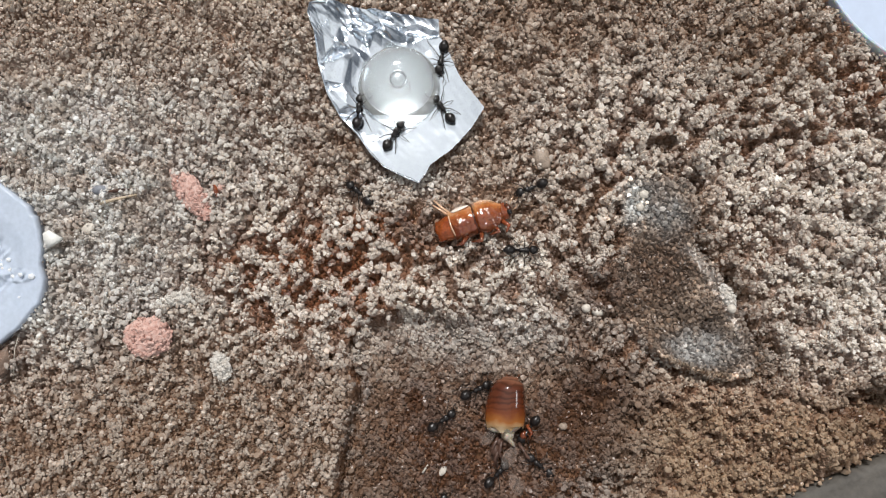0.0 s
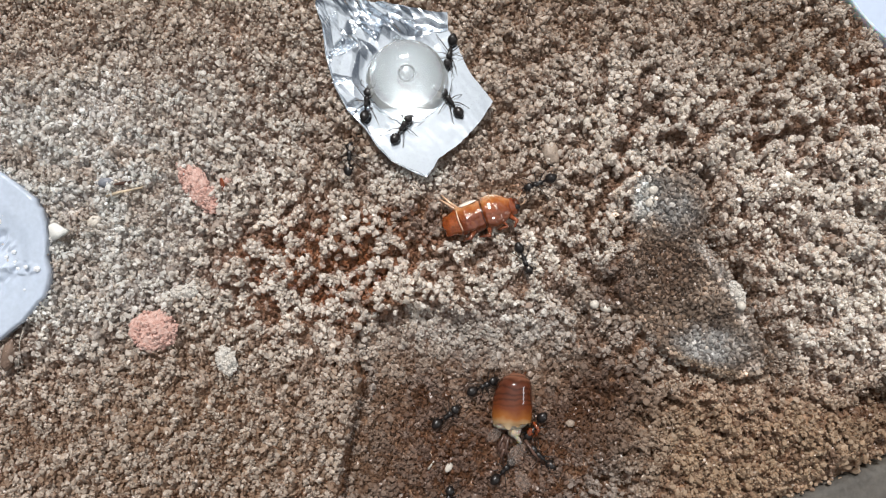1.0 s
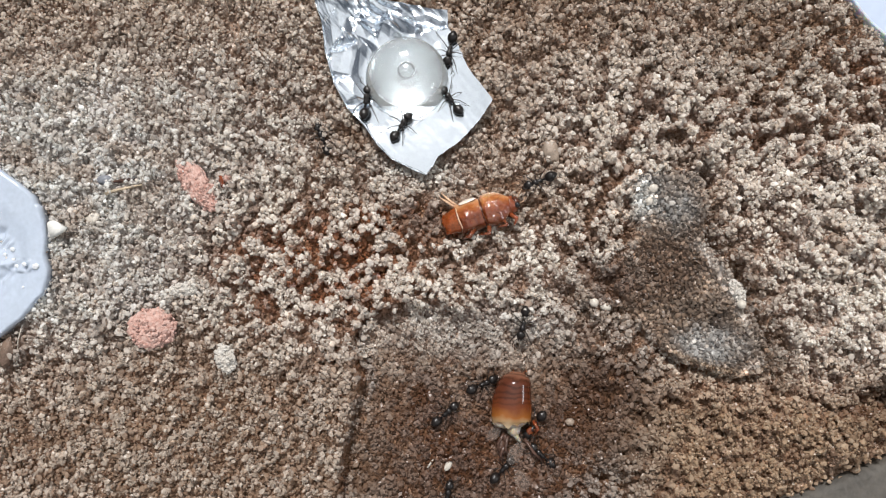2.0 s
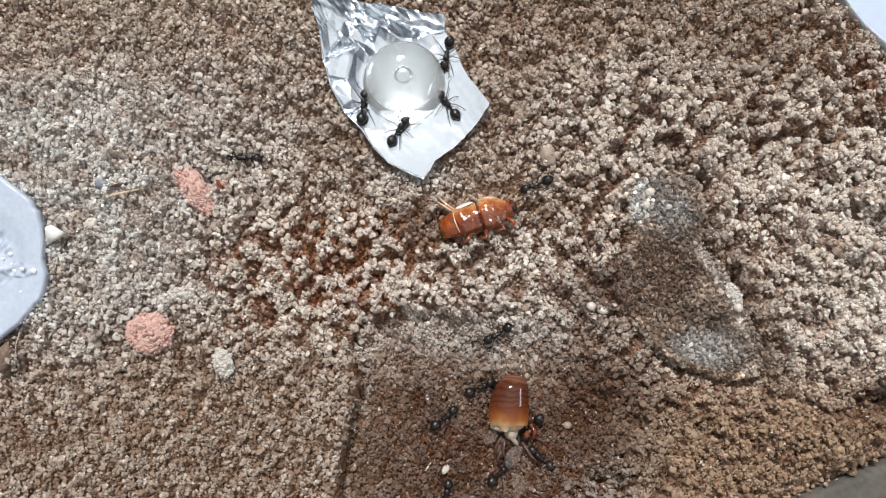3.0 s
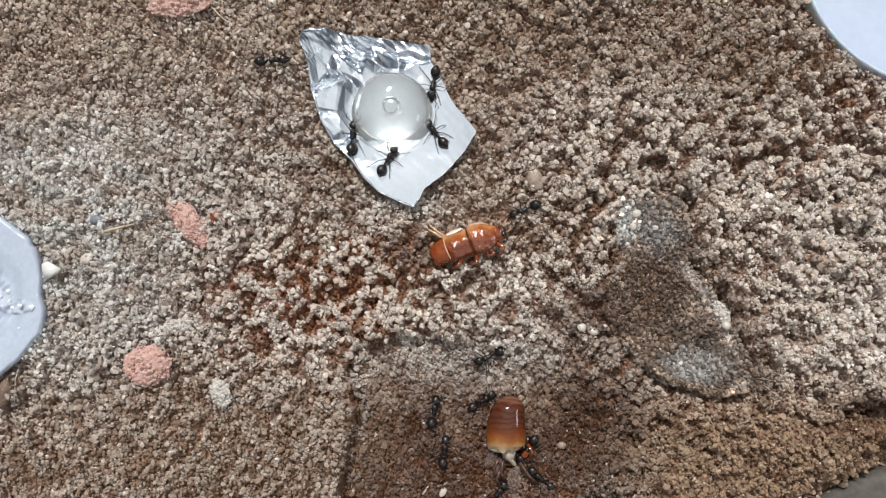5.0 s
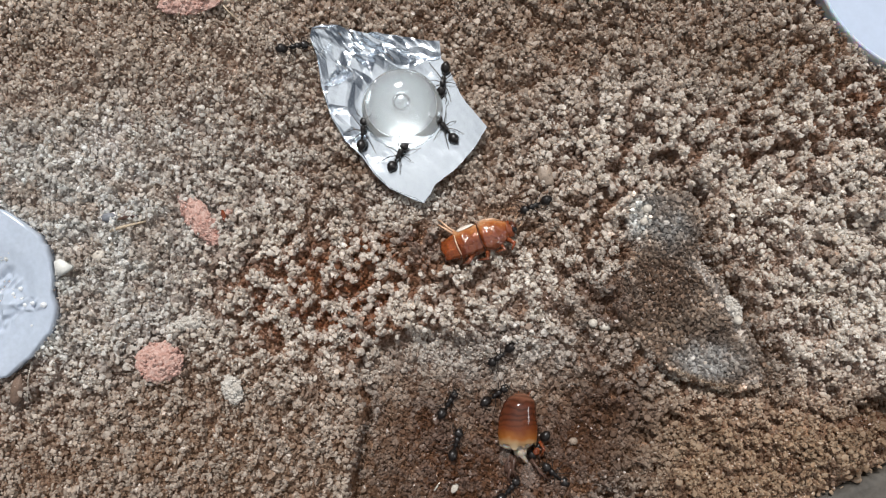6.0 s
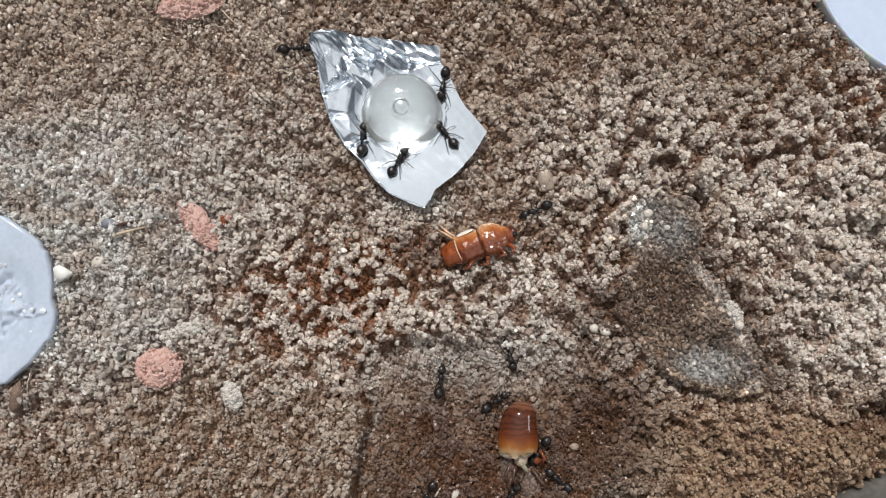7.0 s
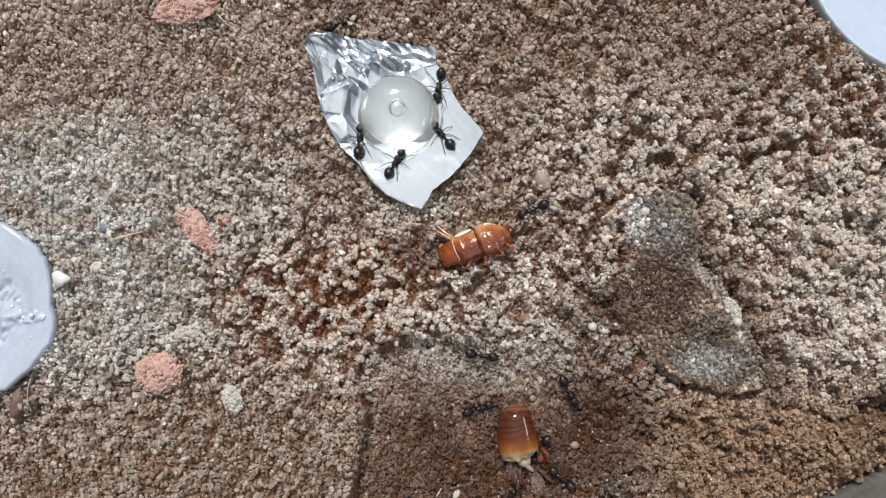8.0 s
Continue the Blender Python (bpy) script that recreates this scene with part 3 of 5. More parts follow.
def grain_mesh(name, co, tri, colours):
    me = bpy.data.meshes.new(name)
    me.vertices.add(len(co))
    me.vertices.foreach_set("co", co.ravel())
    me.loops.add(tri.size)
    me.loops.foreach_set("vertex_index", tri.ravel().astype(np.int32))
    me.polygons.add(len(tri))
    me.polygons.foreach_set("loop_start", np.arange(0, tri.size, 3, dtype=np.int32))
    me.polygons.foreach_set("loop_total", np.full(len(tri), 3, dtype=np.int32))
    me.polygons.foreach_set("use_smooth", np.zeros(len(tri), dtype=bool))
    me.update(calc_edges=True)
    tint = me.color_attributes.new("tint", "FLOAT_COLOR", "POINT")
    c = np.ones((len(co), 4))
    c[:, :3] = colours
    tint.data.foreach_set("color", c.ravel())
    me.materials.append(SAND)
    return me


def build_grains():
    rng = np.random.RandomState(11)
    shapes, faces = grain_shapes(60, rng)
    us, vs, rs, zs, cs = [], [], [], [], []
    layers = ((8.2, 3.5, 5.5, -0.5, -0.25, 1.0), (7.5, 3.0, 5.2, -0.2, 0.15, 0.95), (9.0, 2.7, 5.1, 0.15, 0.6, 0.95), (26.0, 5.0, 6.6, 0.0, 0.4, 0.3), (5.6, 2.3, 4.6, -0.1, 0.42, 0.95))
    for depth, (gap, small, large, low, high, share) in enumerate(layers):
        u, v = np.meshgrid(np.arange(-100, 1690, gap), np.arange(-130, 1000, gap))
        u, v = u.ravel() + rng.uniform(-0.55, 0.55, u.size) * gap, v.ravel() + rng.uniform(-0.55, 0.55, v.size) * gap
        r = (small + (large - small) * rng.rand(u.size) ** 1.4) * (0.95 + 0.3 * (vnoise(u / 120, v / 120, 9) - 0.5))
        t, b = tongue(u, v), inside(BASIN, u, v)
        even = np.maximum(np.maximum(step(-5, 20, t), 0.75 * step(0, 30, b)), np.maximum(0.3 * blob(u, v, 300, 800, 420, 220), 0.9 * chalky(u, v)))
        r = r * (1 - 0.2 * step(-6, 10, t) * (depth < 4)) * (1 + 0.12 * step(10, 60, b) * step(600, 700, v))
        heap, crest = heap_of(u, v), crest_of(u, v, t)
        keep = rng.rand(u.size) < share
        if depth == 1:
            keep &= (rng.rand(u.size) < -0.1 + 2.1 * heap) | (rng.rand(u.size) < 0.8 * even)
        if depth == 4:   # fine grit caked together in the tongue
            keep &= (t > -3) & (crest < 0.6)
        elif depth > 1:
            keep &= rng.rand(u.size) > 0.85 * step(-5, 25, t) * (1 - crest)
            keep &= rng.rand(u.size) < -0.55 + 2.3 * heap
        if depth < 4:
            keep &= rng.rand(u.size) > 0.64 * step(-2, 8, t) * (1 - crest)
        keep &= bare(u, v) < -6 + 14 * rng.randn(u.size)
        keep &= inside(FOIL, u, v) < 22
        keep &= np.hypot(u - 1692, v + 121) > 249 + 3 * rng.randn(u.size)
        keep &= (np.abs(t + 7) > 5) | (u + 0.25 * (v - 420) < 1180) | (rng.rand(u.size) < 0.25)
        z = relief(u, v) + rng.uniform(low, high, u.size) * (1 - np.maximum(0.65 * step(0, 25, t), 0.4 * step(0, 30, b))) - 0.1 - 0.2 * step(0, 25, t) * (depth < 4) * (1 - crest)
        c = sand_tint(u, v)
        # Lower layers are browned in the colour, deepening the shade between grains.
        darkened = (0.55 if depth == 0 else (0.1 if depth == 1 else 0.0)) * (1 - 0.6 * even)
        c = c + (GAP_SHADE - c) * darkened[..., None]
        if depth == 4:   # glassy, brown and white grit lies mixed in the cake
            c = c * np.clip(np.exp(0.34 * rng.randn(u.size)), 0.4, 2.3)[..., None]
        if depth > 0:   # upper grains tinted a little yellower, for their lit look
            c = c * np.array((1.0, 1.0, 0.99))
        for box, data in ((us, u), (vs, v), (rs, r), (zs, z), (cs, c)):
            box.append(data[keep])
    u, v, r, z, own = (np.concatenate(b) for b in (us, vs, rs, zs, cs))
    count = len(u)
    # turned at will, tilted a little: grains settle on their flatter sides
    spin, lean, way = rng.uniform(0, np.pi, count), 0.32 * np.abs(rng.randn(count)), rng.uniform(0, 2 * np.pi, count)
    cz, sz, cl, sl = np.cos(spin), np.sin(spin), np.cos(lean), np.sin(lean)
    q = np.stack([cz * cl, sl * np.cos(way), sl * np.sin(way), sz * cl], -1)
    w, x, y, k = q.T
    turn = np.stack([1 - 2 * (y * y + k * k), 2 * (x * y - k * w), 2 * (x * k + y * w),
                     2 * (x * y + k * w), 1 - 2 * (x * x + k * k), 2 * (y * k - x * w),
                     2 * (x * k - y * w), 2 * (y * k + x * w), 1 - 2 * (x * x + y * y)], -1).reshape(-1, 3, 3)
    size = r[:, None] * GRID * rng.uniform(0.78, 1.28, (count, 3)) * np.array((1.0, 1.0, 0.66))
    local = shapes[rng.randint(0, len(shapes), count)] * size[:, None, :]
    local = np.einsum("nij,nkj->nki", turn, local)
    centre = np.stack([(u - 784) * GRID, (441 - v) * GRID, z * MM], -1)
    co = (local + centre[:, None, :]).reshape(-1, 3)
    per = shapes.shape[1]
    tri = (faces[None] + (np.arange(count) * per)[:, None, None]).reshape(-1, 3)
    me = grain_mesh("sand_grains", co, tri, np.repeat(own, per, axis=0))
    tagged(new("sand_grains", me), "loose rounded sand grains in brown, grey and white", "sand", kind="stuff")


def build_fines():
    """Fine crumbs that stick to the heaps, each with eight faces."""
    rng = np.random.RandomState(23)
    gap = 4.5
    u, v = np.meshgrid(np.arange(-60, 1650, gap), np.arange(-100, 950, gap))
    u, v = u.ravel() + rng.uniform(-0.6, 0.6, u.size) * gap, v.ravel() + rng.uniform(-0.6, 0.6, v.size) * gap
    heap = heap_of(u, v)
    t = tongue(u, v)
    rich = 0.62 + 0.4 * step(880, 1150, u) - 0.75 * step(0, 15, t)
    keep = (rng.rand(u.size) < rich * (0.2 + 1.3 * heap)) & (bare(u, v) < -20) & (np.hypot(u - 1692, v + 121) > 258) & (inside(FOIL, u, v) < 0)
    u, v, t = u[keep], v[keep], t[keep]
    count = len(u)
    r = rng.uniform(1.2, 2.8, count)
    z = relief(u, v) + rng.uniform(0.0, 0.62, count) - 0.42 * step(0, 20, t)
    o = np.array([(1, 0, 0), (-1, 0, 0), (0, 1, 0), (0, -1, 0), (0, 0, 1), (0, 0, -1)], float)
    faces = np.array([(0, 2, 4), (2, 1, 4), (1, 3, 4), (3, 0, 4), (2, 0, 5), (1, 2, 5), (3, 1, 5), (0, 3, 5)])
    local = o[None] * rng.uniform(0.7, 1.4, (count, 6, 1)) + 0.25 * rng.randn(count, 6, 3)
    centre = np.stack([(u - 784) * GRID, (441 - v) * GRID, z * MM], -1)
    co = (local * (r * GRID)[:, None, None] + centre[:, None, :]).reshape(-1, 3)
    tri = (faces[None] + (np.arange(count) * 6)[:, None, None]).reshape(-1, 3)
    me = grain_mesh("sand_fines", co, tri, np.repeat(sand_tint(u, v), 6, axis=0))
    tagged(new("sand_fines", me), "fine crumbs of sand clinging to grains", "sand", kind="stuff")


build_ground()
build_grains()
build_fines()


# ---- grey slab in the south-east ----
def build_slab():
    bm = bmesh.new()
    n, m = 40, 14
    rows = []
    for j in range(m):
        s = j / (m - 1)
        row = []
        for i in range(n):
            a = i / (n - 1)
            u0, v0 = 1330 + 500 * a, 913 - 198 * a
            u, v = u0 + 230 * s * 0.49, v0 + 230 * s * 0.87
            z = -1.0 + 1.9 * float(step(0, 0.3, s)) + 0.35 * (float(vnoise(u / 40, v / 40, 20)) - 0.5)
            row.append(bm.verts.new(g(u, v, z)))
        rows.append(row)
    for r0, r1 in zip(rows, rows[1:]):
        for k in range(n - 1):
            bm.faces.new((r0[k], r1[k], r1[k + 1], r0[k + 1]))
    grown = bmesh.ops.extrude_face_region(bm, geom=bm.faces[:])
    bmesh.ops.translate(bm, vec=(0, 0, -3 * MM), verts=[e for e in grown["geom"] if isinstance(e, bmesh.types.BMVert)])
    tagged(part("slab", bm, SLAB), "dull dark grey slab edging the sand floor", "stone slab")


build_slab()


# ---- foil with the drop ----
def foil_height(u, v):
    """Height of the foil in millimetres: crumpled in the north-west, flat in the south-east."""
    u, v = np.asarray(u, float), np.asarray(v, float)
    away = step(60, 82, np.hypot(u - DROP[0], v - DROP[1]))
    crumple = step(50, -60, (u - 695) * 0.75 + (v - 150) * 0.6)
    wu, wv = u + 34 * (vnoise(u / 52, v / 52, 33) - 0.5), v + 34 * (vnoise(u / 52, v / 52, 34) - 0.5)
    x, y = wu * 0.8 + wv * 0.6, wv * 0.8 - wu * 0.6
    fold = 1.35 * (facets(x / 95, y / 33, 3) - 0.5) + 0.8 * (facets(wu / 30, wv / 44, 4) - 0.5)
    fold += 0.4 * (facets((wu * 0.3 + wv * 0.95) / 120, (wu * 0.95 - wv * 0.3) / 15, 6) - 0.5)
    calm = 0.12 * (facets(u / 60, v / 60, 5) - 0.5) + 0.02 * (facets((u + v) / 40, (u - v) / 9, 7) - 0.5) + 0.02 * (vnoise(u / 14, v / 14, 8) - 0.5)
    for du, dv, ru, rv, deep in ((594, 105, 27, 12, 0.6), (594, 158, 22, 9, 0.42), (649, 59, 30, 32, 0.8), (742, 50, 44, 11, 0.5), (607, 198, 26, 10, 0.45), (660, 236, 24, 11, 0.3)):
        fold = fold - deep * np.clip(1.15 - np.abs(wu - du) / ru - np.abs(wv - dv) / rv, 0, 0.8) / np.maximum(crumple, 0.35)
    h = 0.75 + away * (crumple * fold + calm)
    h += 1.0 * step(70, 190, (u - 700) * 0.9 - (v - 170) * 0.1) + 0.9 * step(130, 215, np.hypot(u - 690, v - 170)) * step(640, 560, u) * step(90, 20, v)
    h += 0.55 * step(190, 330, v) + 0.34 * crumple * away * (facets(x / 90, y / 6.5, 9) - 0.5) * step(90, 20, v)
    return h


def build_foil():
    cu, cv, n, rings = 700.0, 165.0, 300, 90
    poly = FOIL + FOIL[:1]
    edge = []
    for k in range(n):
        a = 2 * math.pi * k / n
        dx, dy, best = math.cos(a), math.sin(a), 0.0
        for (x0, y0), (x1, y1) in zip(poly, poly[1:]):
            ex, ey = x1 - x0, y1 - y0
            den = dx * ey - dy * ex
            if abs(den) > 1e-9:
                r = ((x0 - cu) * ey - (y0 - cv) * ex) / den
                s = ((x0 - cu) * dy - (y0 - cv) * dx) / den
                if r > 0 and -1e-6 <= s <= 1 + 1e-6:
                    best = max(best, r)
        edge.append(best + 1.6 * (float(vnoise(k / 3.0, 0.5, 31)) - 0.5))
    bm = bmesh.new()
    layers = []
    for drop in (0.0, -0.04):
        rows = [[bm.verts.new(g(cu, cv, float(foil_height(cu, cv)) + drop))]]
        for j in range(1, rings + 1):
            s = j / rings
            u = np.array([cu + math.cos(2 * math.pi * k / n) * edge[k] * s for k in range(n)])
            v = np.array([cv + math.sin(2 * math.pi * k / n) * edge[k] * s for k in range(n)])
            h = foil_height(u, v) + drop
            rows.append([bm.verts.new(g(u[k], v[k], h[k])) for k in range(n)])
        layers.append(rows)
    for rows in layers:
        for k in range(n):
            bm.faces.new((rows[0][0], rows[1][k], rows[1][(k + 1) % n]))
        for r0, r1 in zip(rows[1:], rows[2:]):
            for k in range(n):
                bm.faces.new((r0[k], r1[k], r1[(k + 1) % n], r0[(k + 1) % n]))
    a, b = layers[0][-1], layers[1][-1]
    for k in range(n):
        bm.faces.new((a[k], b[k], b[(k + 1) % n], a[(k + 1) % n]))
    scrap = empty("foil_scrap", Matrix.Identity(4), "torn scrap of shiny crumpled aluminium foil on sand", "foil")
    part("sheet", bm, FOIL_METAL, scrap, smooth=False)
    for name, k0, k1, wide in (("folded_edge", 14, 23, 4.5), ("folded_corner", 0, 3, 6.0)):
        line = FOIL[k0:k1 + 1]
        bm, rows = bmesh.new(), []
        pts = [(u0 + (u1 - u0) * j / 6, v0 + (v1 - v0) * j / 6) for (u0, v0), (u1, v1) in zip(line, line[1:]) for j in range(6)]
        for n, (u, v) in enumerate(pts):
            w = wide * (0.5 + float(vnoise(n / 4, 0.3, 51))) * math.sin(math.pi * (n + 0.5) / len(pts)) ** 0.4
            du, dv = 700 - u, 165 - v
            far = math.hypot(du, dv)
            row = []
            for f, z in ((-0.25, 0.0), (0.0, 0.1), (0.5, 0.13), (1.0, 0.05), (1.0, 0.02), (0.3, 0.015)):
                pu, pv = u + du / far * w * f, v + dv / far * w * f
                row.append(bm.verts.new(g(pu, pv, float(foil_height(pu, pv)) + z)))
            rows.append(row)
        for r0, r1 in zip(rows, rows[1:]):
            for i in range(6):
                bm.faces.new((r0[i], r0[(i + 1) % 6], r1[(i + 1) % 6], r1[i]))
        bm.faces.new(rows[0])
        bm.faces.new(rows[-1][::-1])
        part(name, bm, FOIL_METAL, scrap, "bright turned-over edge")


def build_drop():
    cu, cv, r = DROP
    base = float(foil_height(cu, cv)) + 0.012
    bm = bmesh.new()
    n, rows = 64, []
    tall, rad = 2.7, r * GRID / MM
    for j in range(17):
        s = j / 16
        ang = s * math.pi / 2
        rr, zz = rad * math.cos(ang) ** 0.8, tall * math.sin(ang) ** 0.95
        if j == 0:
            rr *= 0.985
        rows.append([bm.verts.new(((rr * (1 + 0.018 * math.cos(2 * a + 0.6)) * math.cos(a)) * MM, (rr * math.sin(a)) * MM, zz * MM))
                     for a in (2 * math.pi * k / n for k in range(n))] if j < 16 else [bm.verts.new((0, 0, tall * MM))])
    for r0, r1 in zip(rows[:-1], rows[1:-1]):
        for k in range(n):
            bm.faces.new((r0[k], r0[(k + 1) % n], r1[(k + 1) % n], r1[k]))
    for k in range(n):
        bm.faces.new((rows[-2][k], rows[-2][(k + 1) % n], rows[-1][0]))
    bm.faces.new(rows[0][::-1])
    drop = part("water_drop", bm, WATER, at=Matrix.Translation(g(cu, cv, base)))
    drop.visible_shadow = False
    tagged(drop, "clear round drop of sugar water on foil", "drop")
    bm = bmesh.new()
    bmesh.ops.create_uvsphere(bm, u_segments=32, v_segments=16, radius=0.98 * MM)
    bubble = part("bubble", bm, AIR, drop, "round air bubble inside the drop", at=pose(0, 0.42 * MM, 1.45 * MM))
    bubble.visible_shadow = False


build_foil()
build_drop()


# ---- plastic caps ----
def outline(points, cu, cv, n):
    """Distance from a middle to a closed outline, in n directions."""
    out = []
    ring = points + points[:1]
    for k in range(n):
        dx, dy, best = math.cos(2 * math.pi * k / n), math.sin(2 * math.pi * k / n), 0.0
        for (x0, y0), (x1, y1) in zip(ring, ring[1:]):
            den = dx * (y1 - y0) - dy * (x1 - x0)
            if abs(den) > 1e-9:
                q = ((x0 - cu) * (y1 - y0) - (y0 - cv) * (x1 - x0)) / den
                w = ((x0 - cu) * dy - (y0 - cv) * dx) / den
                if q > 0 and -1e-6 <= w <= 1 + 1e-6:
                    best = max(best, q)
        out.append(best)
    return out


CAP_OUTLINE = [(0, 321), (30, 342), (61, 367), (67, 381), (73, 384), (80, 409), (83, 436), (82, 470), (89, 494), (86, 517), (78, 540), (70, 546), (59, 560),
       (42, 582), (30, 590), (0, 616), (-60, 625), (-130, 600), (-180, 560), (-205, 500), (-205, 420), (-170, 355), (-110, 315), (-50, 305)]


def cap_height(u, v):
    """Top of the clear dish: a smooth margin round a dented, uneven middle."""
    core = step(1.0, 0.6, np.hypot((u + 12) / 52, (v - 478) / 74))
    dents = 0.7 * (facets(u / 21, v / 26, 42) - 0.5) + 0.55 * (facets(u / 8, v / 9, 43) - 0.5)
    crumbs = step(1.0, 0.75, np.hypot((u - 42) / 34, (v - 488) / 13)) * 0.5 * (facets(u / 8, v / 8, 45) - 0.35)
    swirl = 0.10 * (vnoise(u / 11 + v / 60, v / 70, 46) - 0.5)
    return 1.0 + 0.14 * (vnoise(u / 40, v / 40, 44) - 0.5) + swirl + core * dents + crumbs - 0.3 * step(1.25, 0.8, np.hypot((u + 12) / 60, (v - 478) / 84))


def build_cap():
    """Clear dished cap, its angular rim traced to fit the camera's view."""
    cu, cv, n = -60.0, 466.0, 300
    edge = outline(CAP_OUTLINE, cu, cv, n)
    bm, rows = bmesh.new(), []
    for s, low in [(1.0, 1.0), (1.0, 0.3), (0.985, 0.06)] + [(0.97 - 0.015 * k, 0.0) for k in range(64)]:
        row = []
        for k in range(n):
            u, v = cu + math.cos(2 * math.pi * k / n) * edge[k] * s, cv + math.sin(2 * math.pi * k / n) * edge[k] * s
            row.append(bm.verts.new(g(u, v, -0.2 if low == 1.0 else float(cap_height(u, v)) - low) - g(cu, cv)))
        rows.append(row)
    for r0, r1 in zip(rows, rows[1:]):
        for k in range(n):
            bm.faces.new((r0[k], r1[k], r1[(k + 1) % n], r0[(k + 1) % n]))
    bm.faces.new(rows[-1][::-1])
    bm.faces.new(rows[0])
    dish = tagged(part("water_dish", bm, PLASTIC, at=Matrix.Translation(g(cu, cv, 0.2))), "clear bluish plastic dish with dented middle on sand", "dish")
    # Whitish beads added to imitate glints on the plastic.
    for u, v, size in ((25, 460, 0.32), (12, 469, 0.25), (33, 489, 0.28), (50, 486, 0.30), (69, 489, 0.42), (46, 525, 0.18), (26, 478, 0.22)):
        part("glint_spot", rock(size, size * 0.9, size * 0.6, int(u), 0.12, 1), GLINT_BEAD, dish, "whitish bead imitating a glint", smooth=False,
             at=Matrix.Translation(g(u, v, float(cap_height(u, v)) + 0.03) - g(cu, cv)))


def build_lid():
    lid = empty("feeding_dish", Matrix.Translation(g(1692, -121, -0.7)), "smooth round white plastic dish on the sand", "dish")
    for name, mat, profile, label in (
            ("disc", LID_WHITE, ((0.0, 1.6), (0.5, 1.6), (0.9, 1.6), (0.985, 1.6), (0.987, 0.0)), ""),
            ("rim", LID_EDGE, ((0.978, 1.55), (0.979, 1.61), (0.986, 1.63), (0.994, 1.58), (1.0, 1.4), (1.003, 0.02), (0.978, 0.02)), "slim paler rim")):
        bm = bmesh.new()
        n, rows = 120, []
        for s, z in profile:
            s = max(s, 0.002)
            rows.append([bm.verts.new((254 * GRID * s * math.cos(2 * math.pi * i / n), 254 * GRID * s * math.sin(2 * math.pi * i / n), z * MM)) for i in range(n)])
        if name == "rim":
            rows.append(rows[0])
        for r0, r1 in zip(rows, rows[1:]):
            for k in range(n):
                bm.faces.new((r0[k], r0[(k + 1) % n], r1[(k + 1) % n], r1[k]))
        part(name, bm, mat, lid, label, smooth=False)


build_cap()
build_lid()


# ---- stones, chips and fibres ----
def stud(bm, rx, ry, rz, size, count, seed):
    """Crust a stone with small angular granules, sizes in millimetres."""
    rng = random.Random(seed)
    for _ in range(count):
        d = Vector((rng.gauss(0, 1), rng.gauss(0, 1), abs(rng.gauss(0, 1)))).normalized()
        at, r = Vector((d.x * rx, d.y * ry, d.z * rz)) * rng.uniform(0.82, 1.08) * MM, size * rng.uniform(0.6, 1.3) * MM
        made = bmesh.ops.create_icosphere(bm, subdivisions=1, radius=r)
        for vert in made["verts"]:
            vert.co = at + vert.co * rng.uniform(0.75, 1.25)


def put_rock(name, u, v, rx, ry, rz, turn, mat, label, category, seed, group="", sink=0.35, rough=0.18, level=3, granules=0):
    bm = rock(rx, ry, rz, seed, rough, level)
    if granules:
        stud(bm, rx, ry, rz, 0.24, granules, seed)
    ob = part(name, bm, mat, at=Matrix.Translation(g(u, v, top(u, v) + rz * (1 - 2 * sink) + 0.1)) @ pose(0, 0, 0, 0, 0, turn), smooth=not granules)
    return tagged(ob, label, category, group)


put_rock("terracotta_crumb", 266, 596, 2.55, 2.05, 1.0, 15, TERRACOTTA, "rough pink terracotta crumb lying on pale sand", "pebble", 1, rough=0.24, level=4, sink=0.45, granules=190)
put_rock("terracotta_crumb", 341, 346, 3.1, 1.3, 0.75, -54, TERRACOTTA, "long pink terracotta sliver half sunk in sand", "pebble", 2, sink=0.28, rough=0.3, level=4, granules=120)
put_rock("terracotta_crumb", 336, -48, 3.4, 1.7, 0.9, 10, TERRACOTTA, "broad pink terracotta crumb in brown sand", "pebble", 3, rough=0.25, level=4, granules=200)
put_rock("terracotta_crumb", 392, 332, 0.6, 0.4, 0.35, 40, TERRACOTTA, "tiny pink terracotta crumb among pale grains", "pebble", 4)
put_rock("terracotta_crumb", 505, 520, 0.5, 0.4, 0.35, 0, TERRACOTTA, "tiny pink terracotta crumb among pale grains", "pebble", 5)
put_rock("terracotta_crumb", 655, 505, 0.55, 0.4, 0.3, 70, TERRACOTTA, "tiny pink terracotta crumb among pale grains", "pebble", 6)
def build_chip():
    """A flat, sharp-cornered shell chip lying by the dish."""
    bm = bmesh.new()
    ring = ((82, 414), (93, 409), (119, 423), (113, 430), (90, 443), (84, 429))
    lower = [bm.verts.new(g(u, v, -0.1) - g(98, 424)) for u, v in ring]
    upper = [bm.verts.new(g(98 + (u - 98) * 0.92, 424 + (v - 424) * 0.92, 0.38 + 0.12 * (u - 98) / 15) - g(98, 424)) for u, v in ring]
    for k in range(6):
        bm.faces.new((lower[k], upper[k], upper[(k + 1) % 6], lower[(k + 1) % 6]))
    bm.faces.new(upper[::-1])
    bm.faces.new(lower)
    bmesh.ops.recalc_face_normals(bm, faces=bm.faces[:])
    bmesh.ops.bevel(bm, geom=bm.edges[:], offset=0.05 * MM, segments=2, affect="EDGES")
    tagged(part("white_chip", bm, SHELL, at=Matrix.Translation(g(103, 423, top(98, 424) + 0.95))), "angular white chip beside the plastic dish", "chip")


build_chip()
